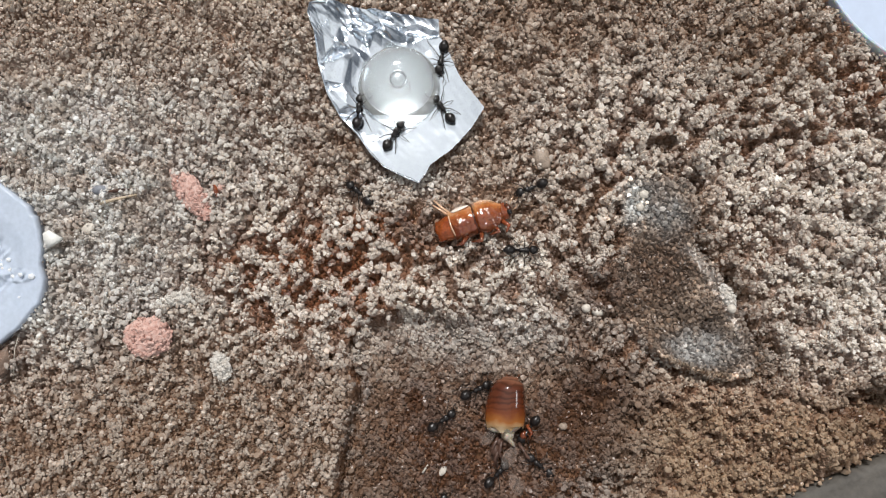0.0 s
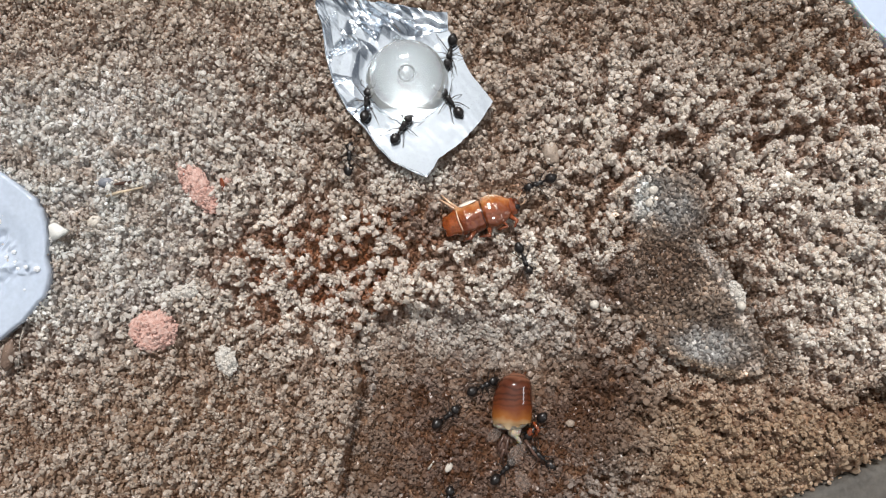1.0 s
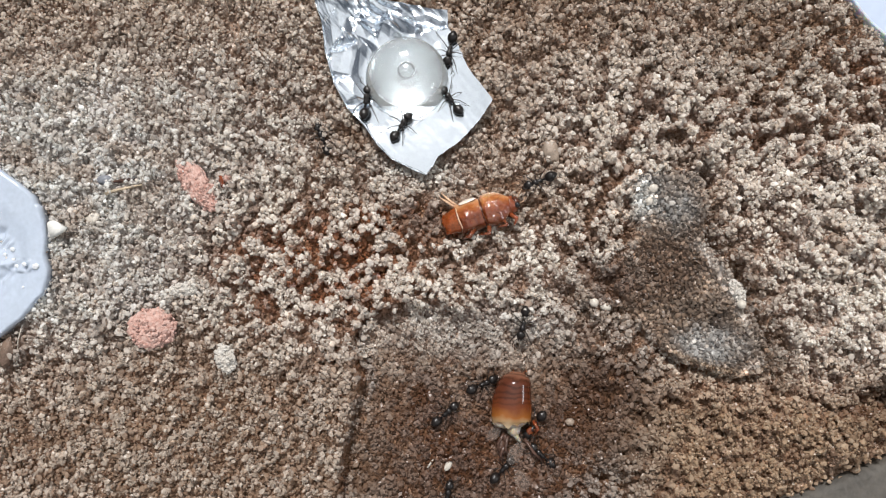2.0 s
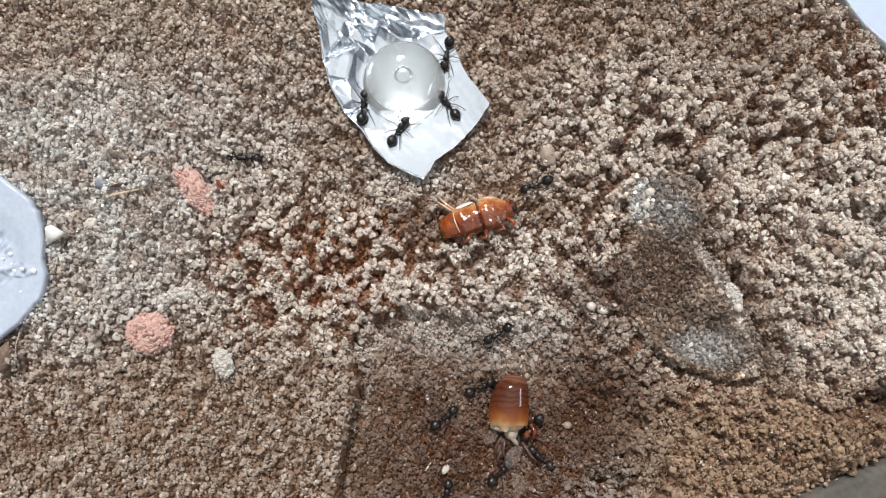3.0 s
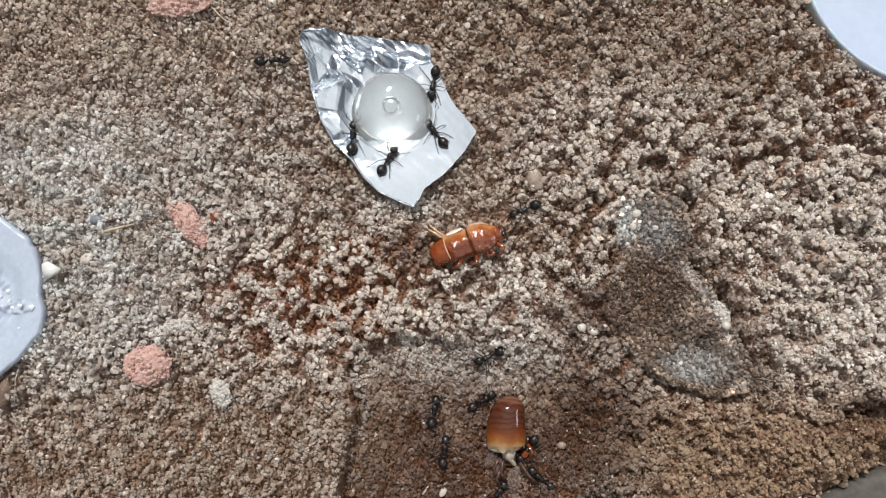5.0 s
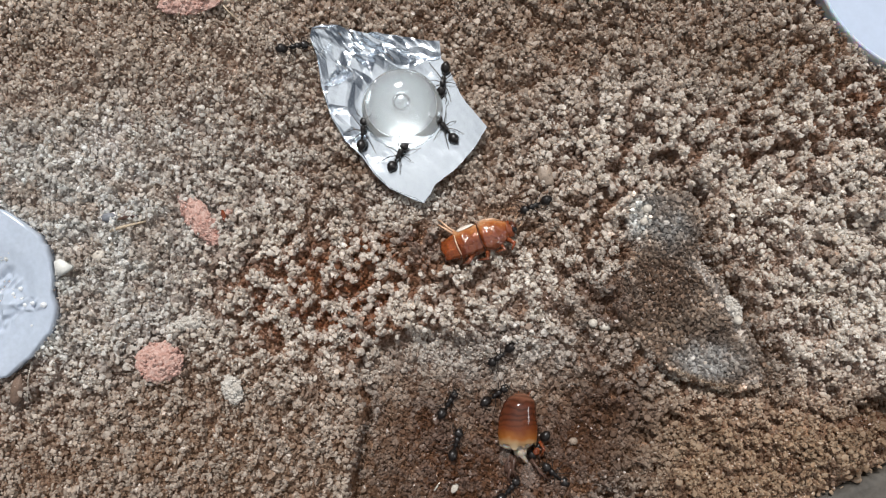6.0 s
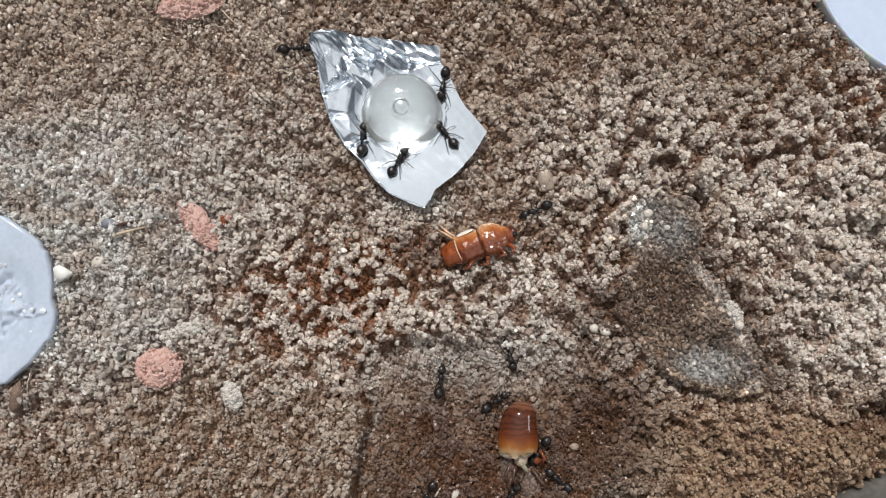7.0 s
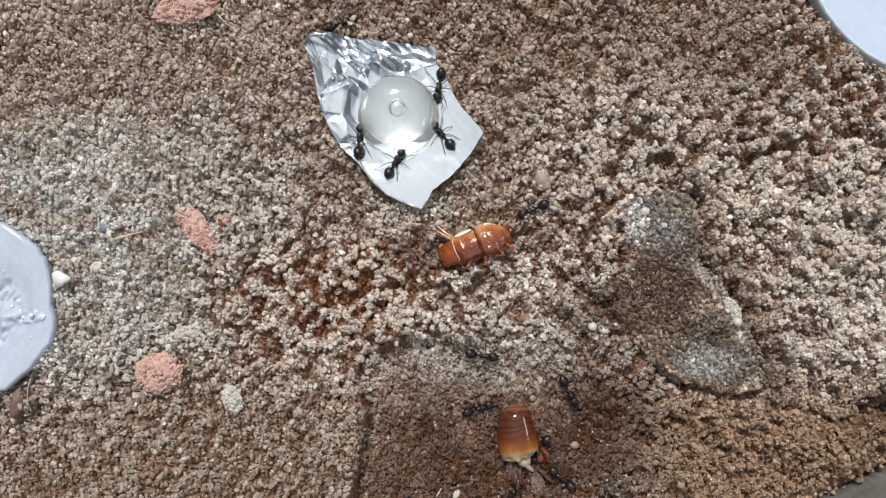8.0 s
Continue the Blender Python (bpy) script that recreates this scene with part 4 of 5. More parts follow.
put_rock("seed_husk", 14, 640, 0.75, 1.7, 0.55, -12, HUSK, "dull brown dry husk lying by the plastic dish", "husk", 61, sink=0.3, rough=0.2, level=4)
put_rock("salt_crumb", 396, 646, 0.95, 1.5, 0.5, 20, WHITE_CRUST, "crusty white salt crumb on brown sand", "crumb", 41, sink=0.3, rough=0.4, granules=110)
put_rock("salt_crumb", 322, 527, 1.5, 0.7, 0.45, 12, WHITE_CRUST, "crusty white salt crumb beside the terracotta crumb", "crumb", 42, sink=0.3, rough=0.4, granules=90)
put_rock("white_chip", 156, 406, 0.8, 0.62, 0.3, 35, QUARTZ, "clouded grey-white chip on pale sand", "chip", 44, sink=0.2, rough=0.25)
put_rock("quartz_grain", 1035, 545, 0.52, 0.5, 0.45, 0, QUARTZ, "round pale quartz grain resting on brown sand", "grain", 8, "pale quartz grains", sink=0.2, rough=0.06)
put_rock("quartz_grain", 1054, 552, 0.62, 0.42, 0.42, -15, QUARTZ, "oval pale quartz grain resting on brown sand", "grain", 9, "pale quartz grains", sink=0.2, rough=0.06)
put_rock("quartz_grain", 1283, 545, 0.5, 0.5, 0.45, 0, QUARTZ, "clear round quartz grain on the sand ridge", "grain", 10, "pale quartz grains", sink=0.3, rough=0.06)
put_rock("quartz_grain", 1138, 345, 0.52, 0.48, 0.30, 30, QUARTZ, "large pale quartz grain at the hollow's rim", "grain", 11, "pale quartz grains", rough=0.15)
put_rock("quartz_grain", 1130, 368, 0.45, 0.40, 0.27, 80, QUARTZ, "large pale quartz grain at the hollow's rim", "grain", 12, "pale quartz grains", rough=0.15)
put_rock("quartz_grain", 784, 842, 0.62, 0.34, 0.25, 60, QUARTZ, "flat pale quartz grain in brown sand", "grain", 13, "pale quartz grains", rough=0.2)
put_rock("quartz_grain", 1000, 760, 0.5, 0.42, 0.34, 10, PEBBLE, "smooth tan grain beside the insect abdomen", "grain", 14, rough=0.12)
put_rock("brown_pebble", 958, 282, 0.9, 1.3, 0.6, 10, PEBBLE, "rounded grey-brown pebble sunk in sand", "pebble", 15, sink=0.6, rough=0.25)
put_rock("chitin_sliver", 214, 338, 1.35, 0.22, 0.25, 8, DULL_CHITIN, "thin red-brown chitin sliver on pale sand", "fragment", 71, sink=0.2, rough=0.2)
put_rock("chitin_sliver", 386, 340, 0.75, 0.25, 0.3, 105, RED_CHITIN, "small red-brown chitin sliver among pale grains", "fragment", 72, sink=0.2, rough=0.25)
put_rock("dark_grain", 176, 337, 0.9, 0.55, 0.4, 0, BLUE_GRAIN, "dark blue-grey grain among pale sand", "grain", 16)
put_rock("crystal_cluster", 1280, 524, 1.3, 0.6, 0.4, -62, WHITE_CRUST, "pale crystal cluster on the sand ridge", "crystal", 17, sink=0.25, rough=0.4, granules=60)
put_rock("quartz_grain", 1024, 222, 0.7, 0.45, 0.4, 60, QUARTZ, "white quartz grain among brown sand", "grain", 18, "pale quartz grains", rough=0.2)


def put_fibre(points, radius, mat, label):
    (u0, v0), lift = points[0], 0.35
    origin = g(u0, v0, 0)
    pts = [((g(u, v) - origin) / MM) + Vector((0, 0, top(u, v) + lift)) for u, v in points]
    bm = tube(pts, [radius * (1 - 0.4 * k / max(1, len(pts) - 1)) for k in range(len(pts))])
    tagged(part("fibre", bm, mat, at=Matrix.Translation(origin)), label, "fibre")


put_fibre([(183, 362), (205, 355), (226, 350), (246, 345)], 0.2, FIBRE, "pale dry plant fibre lying on grey sand")
put_fibre([(70, 300), (66, 330), (68, 362), (58, 392)], 0.06, QUARTZ, "thin white hair standing by the plastic dish")
put_fibre([(36, 592), (30, 618), (32, 650), (22, 672)], 0.06, QUARTZ, "thin white hair below the plastic dish")
put_fibre([(747, 845), (757, 830)], 0.13, QUARTZ, "short white splinter in brown sand")
put_fibre([(384, -45), (398, -28), (418, -8)], 0.12, FIBRE, "pale dry plant fibre in brown sand")


# ---- insect remains ----
def spiny_leg(points, radii, spines, seed):
    rng = random.Random(seed)
    bm = tube(points, radii, 7)
    a, b = Vector(points[-2]), Vector(points[-1])
    for _ in range(spines):
        p = a.lerp(b, rng.uniform(0.1, 0.95))
        d = Vector((rng.uniform(-1, 1), rng.uniform(-1, 1), rng.uniform(-0.2, 0.8))).normalized()
        tube([p, p + d * 0.45], [0.05, 0.012], 4, bm)
    return bm


def build_thorax():
    """Thorax and head of a roach nymph; its head points along +x."""
    u, v = 837, 392
    body = empty("roach_thorax", Matrix.Translation(g(u, v, top(u, v) + 0.75)) @ pose(0, 0, 0, -20, 0, 17), "glossy amber front half of a roach nymph on sand", "dead insect")
    for name, secs, mat, seed, label in (
            ("metanotum", ((-4.3, 0.6, 0.3), (-4.15, 1.05, 0.5), (-3.6, 1.28, 0.75), (-2.9, 1.42, 0.9), (-2.35, 1.5, 0.95)), GLASSY, 21, "translucent orange rear plate"),
            ("mesonotum", ((-2.55, 1.5, 1.05), (-2.4, 1.68, 1.2), (-1.8, 1.78, 1.34), (-0.9, 1.82, 1.4), (-0.1, 1.76, 1.36), (0.12, 1.68, 1.28)), AMBER, 22, "shiny amber middle plate"),
            ("pronotum", ((0.22, 1.62, 1.25), (0.42, 1.84, 1.42), (1.2, 1.88, 1.48), (2.1, 1.72, 1.4), (2.75, 1.42, 1.2), (3.1, 1.05, 0.95), (3.2, 0.7, 0.65)), AMBER, 23, "shiny amber neck shield"),
            ("collar", ((2.95, 0.8, 0.75), (3.15, 1.02, 0.92), (3.6, 0.95, 0.85), (3.85, 0.6, 0.5)), RED_CHITIN, 24, "dark red collar")):
        fine = []
        for (x0, w0, h0), (x1, w1, h1) in zip(secs, secs[1:]):
            fine += [(x0 + (x1 - x0) * k / 5, w0 + (w1 - w0) * k / 5, h0 + (h1 - h0) * k / 5, 0.1) for k in range(5)]
        bm = loft(fine + [(*secs[-1], 0.1)], 36)
        for vert in bm.verts:   # dents and a crease along the flank
            c = vert.co / MM
            vert.co *= 1 + 0.09 * noise.noise(c * 0.9 + Vector((seed, 0, 0))) + 0.03 * noise.noise(c * 2.6)
            vert.co.z -= 0.2 * MM * math.exp(-((c.y + 0.95) / 0.25) ** 2) * (c.z > 0)
        part(name, bm, mat, body, label)
    head = part("head", loft(bulb(3.5, 4.4, 0.85, 0.7, 0.1)), BAND, body, "dark brown head")
    bm = rock(0.34, 0.3, 0.3, 3, 0.02, 2)
    part("eye", bm, EYE, head, "black shiny eye", at=pose(3.95 * MM, -0.45 * MM, 0.62 * MM))
    for x, half, high, mat, label in ((-2.42, 1.62, 1.17, MARGIN, "pale plate edge"), (0.17, 1.66, 1.34, BAND, "dark plate edge")):
        arc = [(x + 0.12 * math.cos(2 * a), half * math.cos(a), high * math.sin(a) + 0.08) for a in (math.pi * k / 14 for k in range(15))]
        part("margin", tube(arc, [0.07] * 15, 6), mat, body, label)
    part("wing_pad", loft([(-1.05, 0.1, 0.04, 0), (-0.8, 0.3, 0.07, 0), (0.0, 0.36, 0.09, 0.03), (0.7, 0.24, 0.07, 0), (0.95, 0.08, 0.04, -0.05)], 12), PAD, body, "pale thin wing pad", at=pose(-1.05 * MM, 1.42 * MM, 1.05 * MM, -38, 0, 6))
    part("shield_rim", tube([(0.45, 1.62, 0.85), (1.2, 1.66, 0.9), (2.0, 1.5, 0.86), (2.7, 1.15, 0.75)], [0.06, 0.09, 0.09, 0.05]), MARGIN, body, "pale rim of the neck shield")
    for k, (pts, mat, sp) in enumerate((
            ([(-1.2, -1.6, 0.2), (-1.9, -2.3, 0.35), (-2.6, -2.2, 0.0)], RUSSET, 5),
            ([(0.4, -1.8, 0.2), (0.2, -2.6, 0.3), (-0.9, -2.3, 0.0)], RUSSET, 6),
            ([(2.0, -1.4, 0.2), (2.3, -2.2, 0.3), (1.2, -2.1, 0.0)], RUSSET, 5),
            ([(2.9, -1.0, 0.1), (3.5, -1.8, 0.2), (3.0, -2.4, 0.0)], RED_CHITIN, 4),
            ([(-2.2, 1.4, 0.6), (-2.9, 2.2, 0.9), (-3.5, 3.4, 0.7)], MARGIN, 0),
            ([(-2.5, 1.3, 0.6), (-3.2, 2.1, 0.9), (-3.9, 3.1, 0.6)], MARGIN, 0))):
        part("leg", spiny_leg(pts, [0.3, 0.24, 0.1] if sp else [0.14, 0.14, 0.06], sp, k), mat, body)
    for s in (1, -1):
        part("antenna", tube([(4.2, 0.3 * s, 0.4), (4.7, 0.6 * s + 0.3, 0.7), (5.2, 0.5 * s + 0.9, 0.3)], [0.06, 0.05, 0.02]), MARGIN, body)
    return body


def build_abdomen():
    """Torn abdomen of a roach nymph, tail along +x; the torn end shows cream tissue."""
    u, v = 895, 712
    body = empty("roach_abdomen", Matrix.Translation(g(u, v, top(u, v) + 0.75)) @ pose(0, 0, 0, 0, 0, 88), "striped red-brown torn abdomen of a roach nymph", "dead insect")
    flaps = []
    xs = [-3.05, -2.3, -1.3, -0.3, 0.7, 1.5, 2.1, 2.5, 2.72]
    shape = {"wide": [2.08, 2.2, 2.24, 2.18, 2.0, 1.82, 1.7, 1.6, 1.55], "tall": [1.2, 1.42, 1.5, 1.53, 1.52, 1.48, 1.42, 1.38, 1.36], "aside": [0, 0, 0, 0, -0.08, -0.18, -0.3, -0.38, -0.4]}

    def along(key, x):
        return float(np.mean(np.interp(x + np.linspace(-0.4, 0.4, 11), xs, shape[key])))

    ends = [-3.05, -2.3, -1.6, -0.96, -0.32, 0.32, 0.96, 1.6, 2.72]
    for k in range(8):
        ring, rows = bmesh.new(), []
        for j in range(13):
            x = ends[k] + (ends[k + 1] + 0.05 - ends[k]) * j / 12
            lift = 1 + 0.002 * max(0, 1 - j / 3)
            blunt = math.sqrt(max(0.004, 1 - max(0, (x - 1.45) / 1.34) ** 2.4))
            w, h, yc = along("wide", x) * lift * blunt, along("tall", x) * lift * blunt, along("aside", x)
            rows.append([ring.verts.new((x * MM, (yc + w * math.cos(a)) * MM, (0.4 * h + h * math.sin(a)) * MM)) for a in (2 * math.pi * i / 44 for i in range(44))])
        for r0, r1 in zip(rows, rows[1:]):
            for i in range(44):
                ring.faces.new((r0[i], r0[(i + 1) % 44], r1[(i + 1) % 44], r1[i]))
        if k == 7:
            ring.faces.new(rows[-1])
        for vert in ring.verts:   # frayed rim at the torn end, dents all over
            c = vert.co / MM
            if k == 0 and c.x < -2.5:
                vert.co.x += MM * (-2.5 - c.x) / 0.55 * (0.1 + 1.3 * noise.noise(Vector((c.y * 1.3, c.z * 1.3, 4.0))))
            vert.co *= 1 + 0.022 * noise.noise(c * 0.7)
        part("tergite", ring, STRIPED, body)
    for s in (1, -1):
        part("cercus", tube([(2.3, 0.4 * s - 0.6, 0.1), (2.65, 0.6 * s - 0.7, 0.15), (2.95, 0.7 * s - 0.8, 0.0)], [0.12, 0.09, 0.03]), RUSSET, body)
    for k, (x, y, rx, ry, rz, turn) in enumerate(((-2.75, 0.1, 0.75, 1.9, 0.95, 4), (-3.5, -0.35, 0.85, 0.75, 0.6, -20))):
        part("tissue", rock(rx, ry, rz, 30 + k, 0.12, 3, 1.0), FLESH, body, "torn cream tissue", at=pose(x * MM, y * MM, 0.5 * MM, 0, 0, turn))
    part("strand", tube([(-3.6, -0.2, 0.6), (-4.1, -0.5, 0.6), (-4.7, -0.95, 0.45), (-5.0, -1.2, 0.3)], [0.45, 0.32, 0.24, 0.12]), FLESH, body, "stringy cream tissue")
    for x, y, turn, tip, grow in ((-3.3, 1.1, 142, 8, 1.0), (-5.0, -1.25, 155, 4, 1.3), (-8.1, -0.9, 208, 5, 1.25)):
        bm = loft([(0.0, 0.16, 0.07, 0.0), (0.35, 0.42, 0.06, 0.1), (0.9, 0.62, 0.05, 0.18), (1.5, 0.58, 0.05, 0.16), (1.95, 0.36, 0.04, 0.06), (2.2, 0.08, 0.03, -0.02)], 14)
        for vert in bm.verts:
            vert.co = vert.co * grow + Vector((0, 0, 0.12 * MM * noise.noise(vert.co / MM * 1.7)))
        flaps.append(part("wing_flap", bm, MEMBRANE, body, "cloudy thin membrane flap", at=pose(x * MM, y * MM, 0.3 * MM, 6, tip, turn)))
    rng = random.Random(5)
    for k, (x0, y0, x1, y1, x2, y2, mat) in enumerate((
            (-4.0, 0.6, -5.2, 1.3, -6.6, 0.7, DULL_CHITIN), (-4.2, 0.2, -5.6, 0.5, -7.0, 0.0, DULL_CHITIN),
            (-2.6, -2.5, -3.4, -3.0, -4.4, -2.7, RED_CHITIN), (-4.6, -1.6, -6.0, -2.6, -7.2, -3.9, DULL_CHITIN), (-5.2, 0.4, -6.4, 1.0, -7.6, 0.6, DULL_CHITIN))):
        z = rng.uniform(0.0, 0.25)
        part("leg", spiny_leg([(x0, y0, z), (x1, y1, z + 0.3), (x2, y2, z - 0.25)], [0.2, 0.19, 0.08], 6, 70 + k), mat, body)
    for k, (x, y, r) in enumerate(((-3.75, -2.15, 0.5), (-4.6, 0.5, 0.6), (-5.6, 0.9, 0.7))):
        part("fragment", rock(r, r * 0.8, r * 0.6, 60 + k, 0.25, 3), RED_CHITIN if k == 0 else DULL_CHITIN, body, "red-brown chitin fragment", at=pose(x * MM, y * MM, 0.05 * MM))
    return body, flaps


build_thorax()
abdomen, wing_flaps = build_abdomen()


# ---- ants ----
STAND = 0.62    # height of the ant's body above its feet, millimetres
LEGS = [(0.62, 0.2, 52), (0.28, 0.22, 96), (-0.08, 0.2, 138)]


def build_ant():
    """A black worker ant, head along +x, feet at z = 0, about 4 mm long."""
    ant = empty("ant", Matrix.Identity(4), "small black ant", "ant", "black ants")
    part("gaster", loft([(x, w, h, z + STAND - 0.02 * i) for i, (x, w, h, z) in enumerate(bulb(-2.02, -0.66, 0.56, 0.52, 0.02, rings=13, skew=0.15, notch=4))], 18), CHITIN, ant, "glossy black egg-shaped rear body")
    part("petiole", loft([(-0.72, 0.08, 0.08, STAND - 0.05), (-0.58, 0.13, 0.2, STAND + 0.03), (-0.5, 0.13, 0.22, STAND + 0.04), (-0.38, 0.09, 0.1, STAND - 0.03)], 10), CHITIN, ant)
    part("thorax", loft([(-0.42, 0.1, 0.1, STAND), (-0.28, 0.23, 0.22, STAND + 0.02), (-0.05, 0.26, 0.25, STAND + 0.03), (0.12, 0.23, 0.21, STAND), (0.3, 0.31, 0.29, STAND + 0.06),
                         (0.55, 0.34, 0.3, STAND + 0.07), (0.75, 0.25, 0.22, STAND + 0.04), (0.88, 0.1, 0.1, STAND)], 14), CHITIN, ant)
    head = part("head", loft([(0.82, 0.13, 0.12, STAND), (0.9, 0.37, 0.27, STAND), (1.1, 0.47, 0.33, STAND - 0.01), (1.4, 0.45, 0.31, STAND - 0.04), (1.64, 0.34, 0.22, STAND - 0.1), (1.78, 0.18, 0.11, STAND - 0.14)], 16), CHITIN, ant)
    for s in (1, -1):
        part("eye", rock(0.1, 0.07, 0.09, 2, 0.0, 2), EYE, head, at=pose(1.25 * MM, 0.42 * s * MM, (STAND + 0.1) * MM))
        part("mandible", tube([(1.68, 0.16 * s, STAND - 0.16), (1.87, 0.15 * s, STAND - 0.2), (1.98, 0.02 * s, STAND - 0.22)], [0.08, 0.07, 0.02]), LEG, head)
        antenna = part("antenna", tube([(0, 0, 0), (0.28, 0.42 * s, 0.16), (0.36, 0.62 * s, 0.16), (0.68, 0.74 * s, 0.02), (1.02, 0.72 * s, -0.2)],
                                       [0.035, 0.035, 0.04, 0.042, 0.035]), LEG, ant, at=pose(1.5 * MM, 0.16 * s * MM, (STAND + 0.08) * MM))
        for x, y, ang in LEGS:
            a = radians(ang)
            c, d = math.cos(a), math.sin(a) * s
            reach = 1.0 if ang < 60 else (0.95 if ang < 100 else 1.25)
            bend = 0.35 if ang < 60 else (-0.1 if ang < 100 else -0.35)
            pts = [(0, 0, 0), (0.18 * c, 0.18 * d, -0.05), (0.62 * reach * c, 0.62 * reach * d, 0.34), (1.15 * reach * c + bend * 0.4, 1.15 * reach * d, -0.08),
                   (1.45 * reach * c + bend * 0.7, 1.45 * reach * d, -STAND + 0.12), (1.75 * reach * c + bend, 1.75 * reach * d, -STAND + 0.04)]
            part("leg", tube(pts, [0.065, 0.055, 0.045, 0.034, 0.025, 0.017]), LEG, ant, at=pose(x * MM, y * s * MM, (STAND - 0.08) * MM))
    return ant


def stance(u, v, heading, base, pitch=0.0):
    return Matrix.Translation(g(u, v, base)) @ pose(0, 0, 0, 0, 0, heading) @ pose(0, 0, 0, 0, pitch, 0)


first = build_ant()
first.matrix_basis = stance(637, 200, 82, float(foil_height(637, 200)) + 0.03)
tagged(first, "small black ant drinking at the water drop")
ants = {"west": first}


def place_ant(key, u, v, heading, base, label, spread=5, pitch=0.0):
    ant = copy_thing(first, stance(u, v, heading, base, pitch))
    rng = random.Random(len(ants) * 7 + 1)
    for o in ant.children:
        if o.name.startswith(("leg", "antenna")):
            o.matrix_basis = o.matrix_basis @ pose(0, 0, 0, rng.uniform(-4, 4), 0, rng.uniform(-spread, spread) * (2.2 if o.name.startswith("leg") else 3))
    ants[key] = tagged(ant, label)
    return ant


place_ant("south", 699, 242, 57, float(foil_height(699, 242)) + 0.03, "small black ant drinking at the water drop")
place_ant("east", 783, 196, 128, float(foil_height(783, 196)) + 0.03, "small black ant drinking at the water drop")
place_ant("rim", 781, 110, -102, float(foil_height(776, 110)) + 0.15, "small black ant climbing over the foil's edge")
place_ant("tugging", 937, 335, -157, top(937, 335) - 0.1, "small black ant tugging at the amber roach head")
place_ant("feeder", 844, 694, 26, top(844, 694) - 0.1, "small black ant feeding beside the striped abdomen")
place_ant("biter", 936, 766, -127, top(936, 766) - 0.1, "small black ant biting the torn abdomen")
place_ant("below", 881, 844, 48, top(881, 844) - 0.1, "small black ant among insect leg fragments")
place_ant("hauler", 950, 818, 139, top(950, 818) - 0.1, "small black ant hauling at insect fragments")
place_ant("wanderer", 635, 341, 139, top(635, 341) - 0.1, "small black ant walking over brown sand")
place_ant("scout", 921, 443, 0, top(921, 443) - 0.1, "small black ant walking from the roach remains")
place_ant("helper", 783, 749, 35, top(783, 749) - 0.1, "small black ant wandering on dark brown sand")
place_ant("comer", 782, 884, 79, top(782, 884) - 0.1, "small black ant walking in from the south")


# ---- motion ----
TRAILS = {  # seconds, plan u, plan v, heading
    "wanderer": [(0.0, 635, 341, 139), (0.3, 606, 307, 100), (0.5, 605, 304, 83), (0.8, 605, 302, 87), (1.1, 605, 285, 87), (1.4, 588, 281, 92), (1.7, 580, 264, 92),
                 (2.25, 523, 260, 145), (2.8, 453, 279, 190), (3.0, 426, 289, 177), (3.2, 358, 281, 172), (3.4, 351, 254, 129), (3.6, 353, 204, 99), (3.8, 345, 151, 80),
                 (4.0, 389, 86, 31), (4.2, 423, 86, 38), (5.3, 505, 53, -4), (5.5, 505, 51, 6), (5.9, 514, 44, 8), (6.5, 522, 37, -2), (7.0, 521, 36, 2),
                 (7.3, 524, 33, 28), (7.6, 544, 9, 27), (8.0, 609, -14, 16)],
    "scout": [(0.0, 921, 443, 0), (0.3, 905, 459, -31), (0.5, 909, 464, -51), (0.7, 909, 466, -70), (1.0, 912, 467, -66), (1.2, 916, 487, -95), (1.5, 909, 531, -95),
              (1.7, 915, 560, -95), (2.3, 902, 590, -118), (2.8, 876, 596, -148), (3.0, 874, 596, -149), (3.5, 870, 599, -156), (4.2, 870, 597, -158), (5.3, 871, 595, -156), (6.0, 872, 600, -142),
              (6.5, 881, 588, -99), (7.0, 887, 592, -76), (7.5, 929, 594, -46), (8.0, 993, 663, -65)],
    "helper": [(0.0, 783, 749, 35), (0.5, 785, 750, 34), (1.0, 779, 749, 38), (1.5, 777, 747, 40), (2.8, 782, 747, 42), (3.5, 779, 751, 34), (4.0, 786, 748, 32),
               (4.2, 780, 750, 29), (4.7, 772, 722, 55), (5.3, 769, 680, 89), (6.0, 776, 687, 56), (6.5, 768, 688, 58), (7.0, 762, 635, 81), (7.5, 793, 591, 13), (8.0, 840, 591, -11)],
    "comer": [(0.0, 782, 910, 79), (3.5, 786, 885, 79), (4.0, 791, 850, 78), (4.2, 784, 810, 90), (5.3, 793, 762, 68), (5.5, 807, 758, 48), (6.0, 788, 760, 73), (6.5, 740, 786, 155),
              (7.0, 731, 844, 239), (8.0, 669, 888, 254)],
}


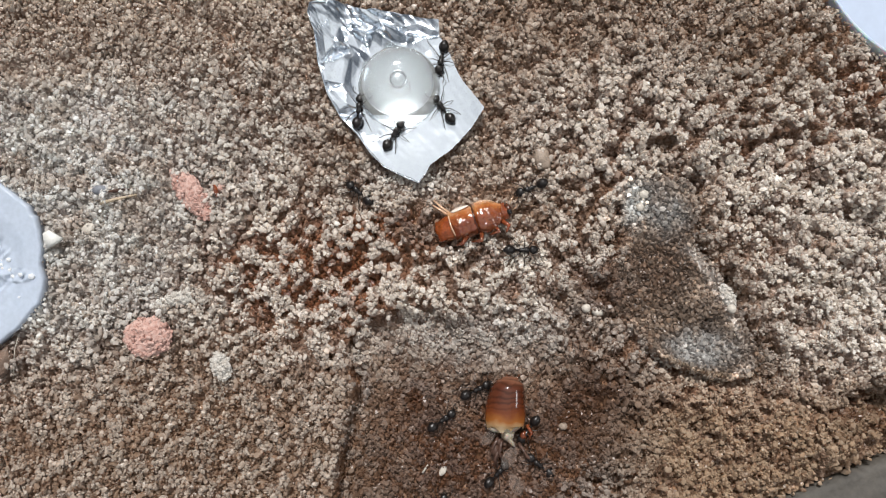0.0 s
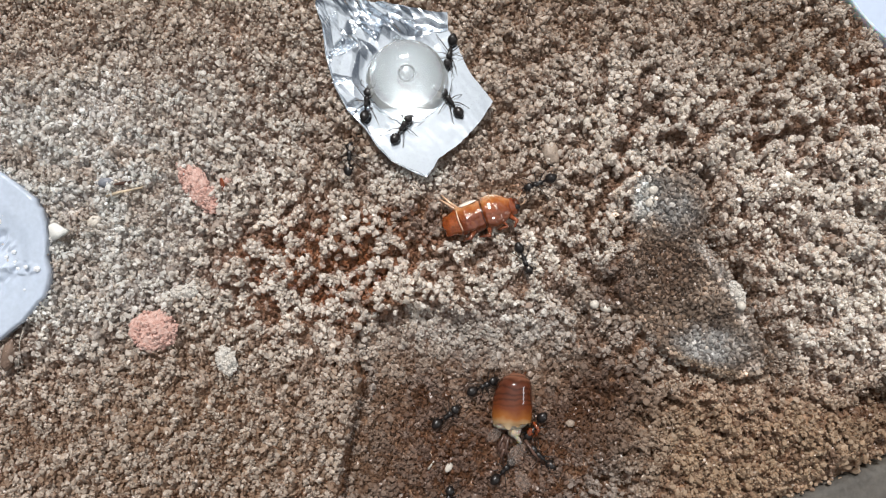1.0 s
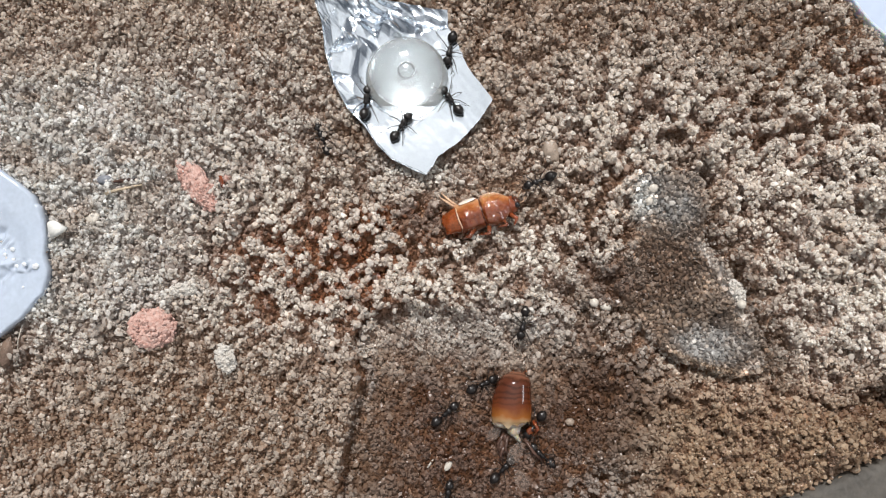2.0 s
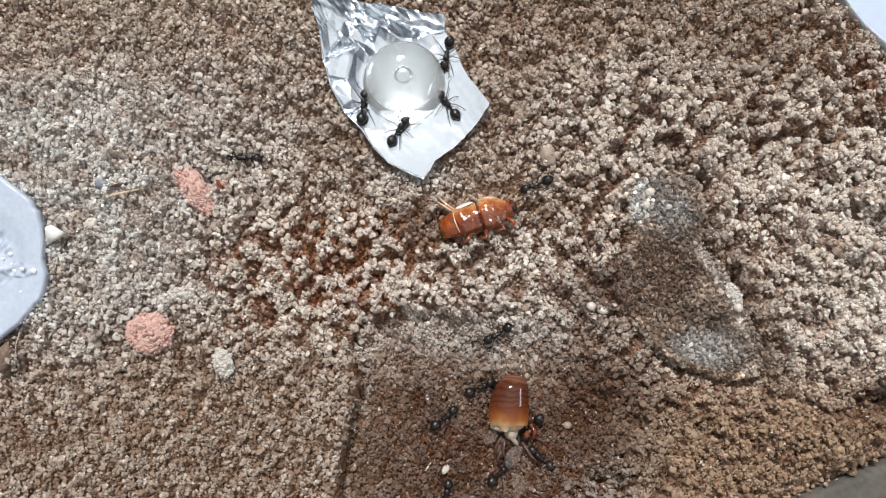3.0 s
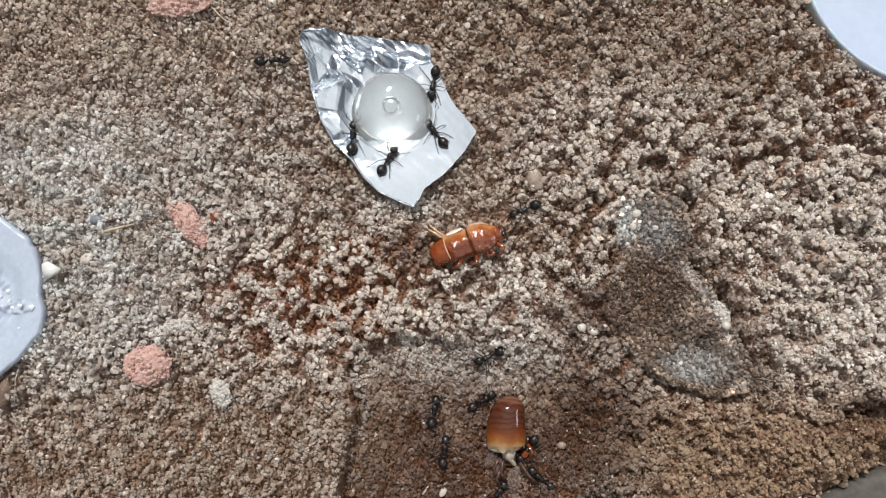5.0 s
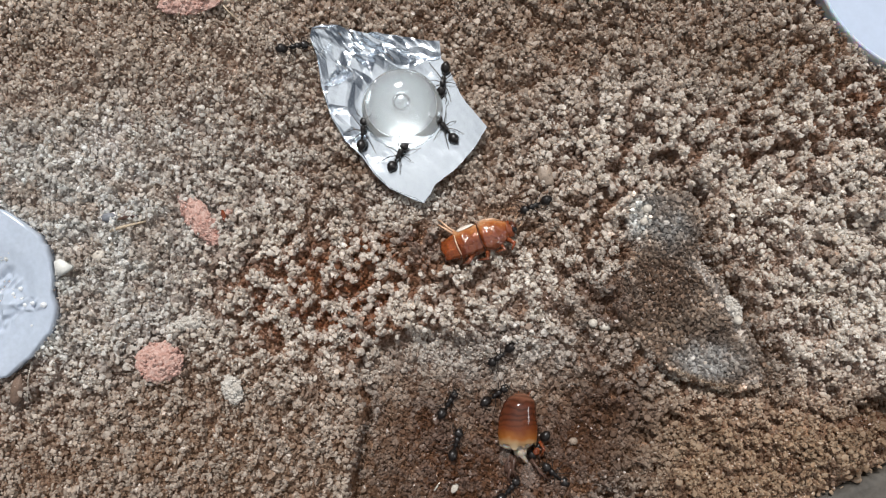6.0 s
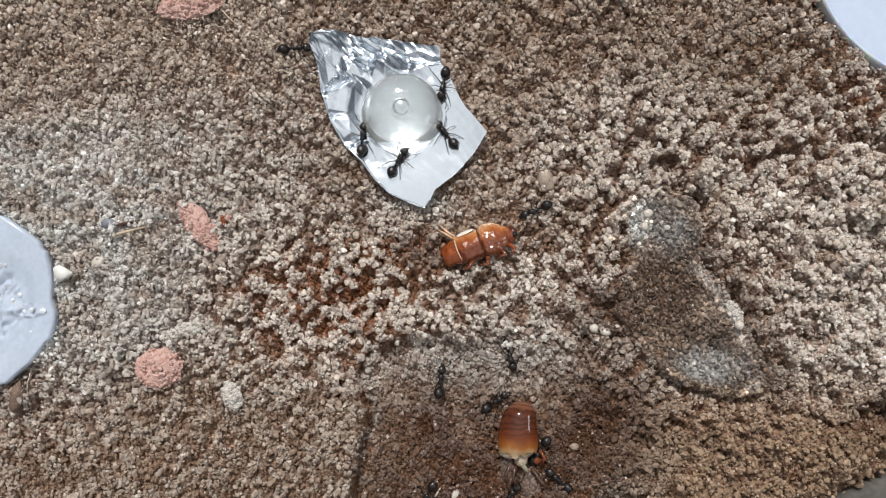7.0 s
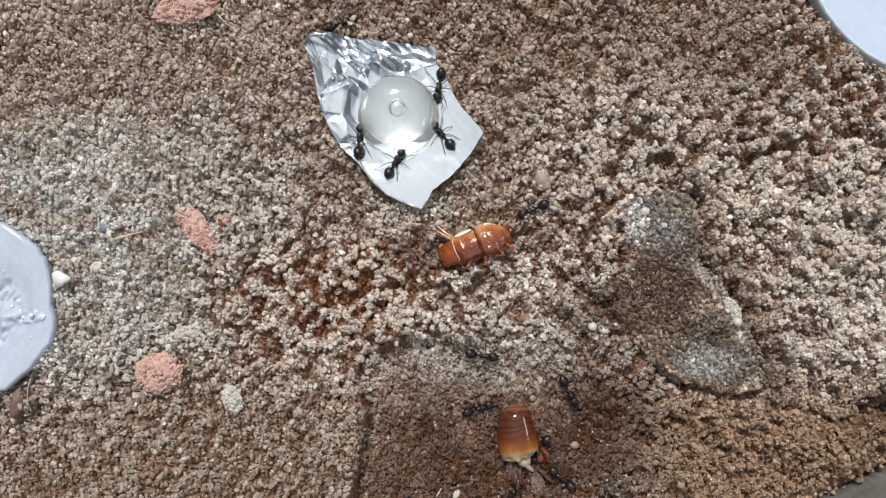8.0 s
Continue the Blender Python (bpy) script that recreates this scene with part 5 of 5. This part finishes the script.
def leg_swing(ant, trail):
    """Tripod gait: the legs swing with the distance walked."""
    legs = [o for o in ant.children if o.name.startswith("leg")]
    times = [t for t, *_ in trail]
    dist = [0.0]
    for (t0, u0, v0, h0), (t1, u1, v1, h1) in zip(trail, trail[1:]):
        dist.append(dist[-1] + math.hypot(u1 - u0, v1 - v0) + 0.25 * abs(h1 - h0))
    for k, o in enumerate(legs):
        rest, side, phase = o.matrix_basis.copy(), (1 if k < 3 else -1), math.pi * ((k + (k >= 3)) % 2)
        rows = []
        for n in range(81):
            t = n / 10
            d = float(np.interp(t, times, dist))
            a = d / 26 * 2 * math.pi + phase
            rows.append((t, rest @ pose(0, 0, 0, 7 * side * max(0, math.cos(a)), 0, side * 17 * math.sin(a))))
        walk(o, rows)


def motions():
    for key, trail in TRAILS.items():
        walk(ants[key], [(t, stance(u, v, a, top(u, v) - 0.1)) for t, u, v, a in trail])
        leg_swing(ants[key], trail)
    rest = abdomen.matrix_basis.copy()
    walk(abdomen, [(t, Matrix.Translation(g(784 + du, 441 + dv)) @ rest @ pose(0, 0, 0, 0, 0, turn)) for t, du, dv, turn in (
        (0.0, 0, 0, 0), (4.2, 0, 1, 0), (5.3, 5, -1, 0), (6.0, 4, 1, 0), (6.5, 4, 5, 0), (7.0, 3, 7, 0), (7.5, 1, 10, 4), (8.0, -2, 12, 10))])
    for flap, tip, x, y, swing in ((wing_flaps[0], 8, -3.3, 1.1, ((0.0, 142), (4.2, 144), (5.3, 158), (7.0, 172), (8.0, 178))),
                                   (wing_flaps[1], 4, -5.0, -1.25, ((0.0, 155), (3.5, 157), (4.2, 160), (5.3, 175), (8.0, 186)))):
        walk(flap, [(t, pose(x * MM, y * MM, 0.3 * MM, 6, tip, turn)) for t, turn in swing])
    walk(ants["feeder"], [(t, stance(u, v, a, top(u, v) - 0.1)) for t, u, v, a in (
        (0.0, 844, 694, 26), (4.2, 847, 691, 26), (5.3, 861, 673, 34), (7.0, 861, 675, 34), (7.5, 845, 683, 24), (8.0, 830, 688, 16))])
    walk(ants["hauler"], [(t, stance(u, v, a, top(u, v) - 0.1)) for t, u, v, a in (
        (0.0, 956, 826, 142), (1.0, 948, 818, 139), (4.0, 956, 816, 139), (8.0, 972, 815, 137))])


motions()
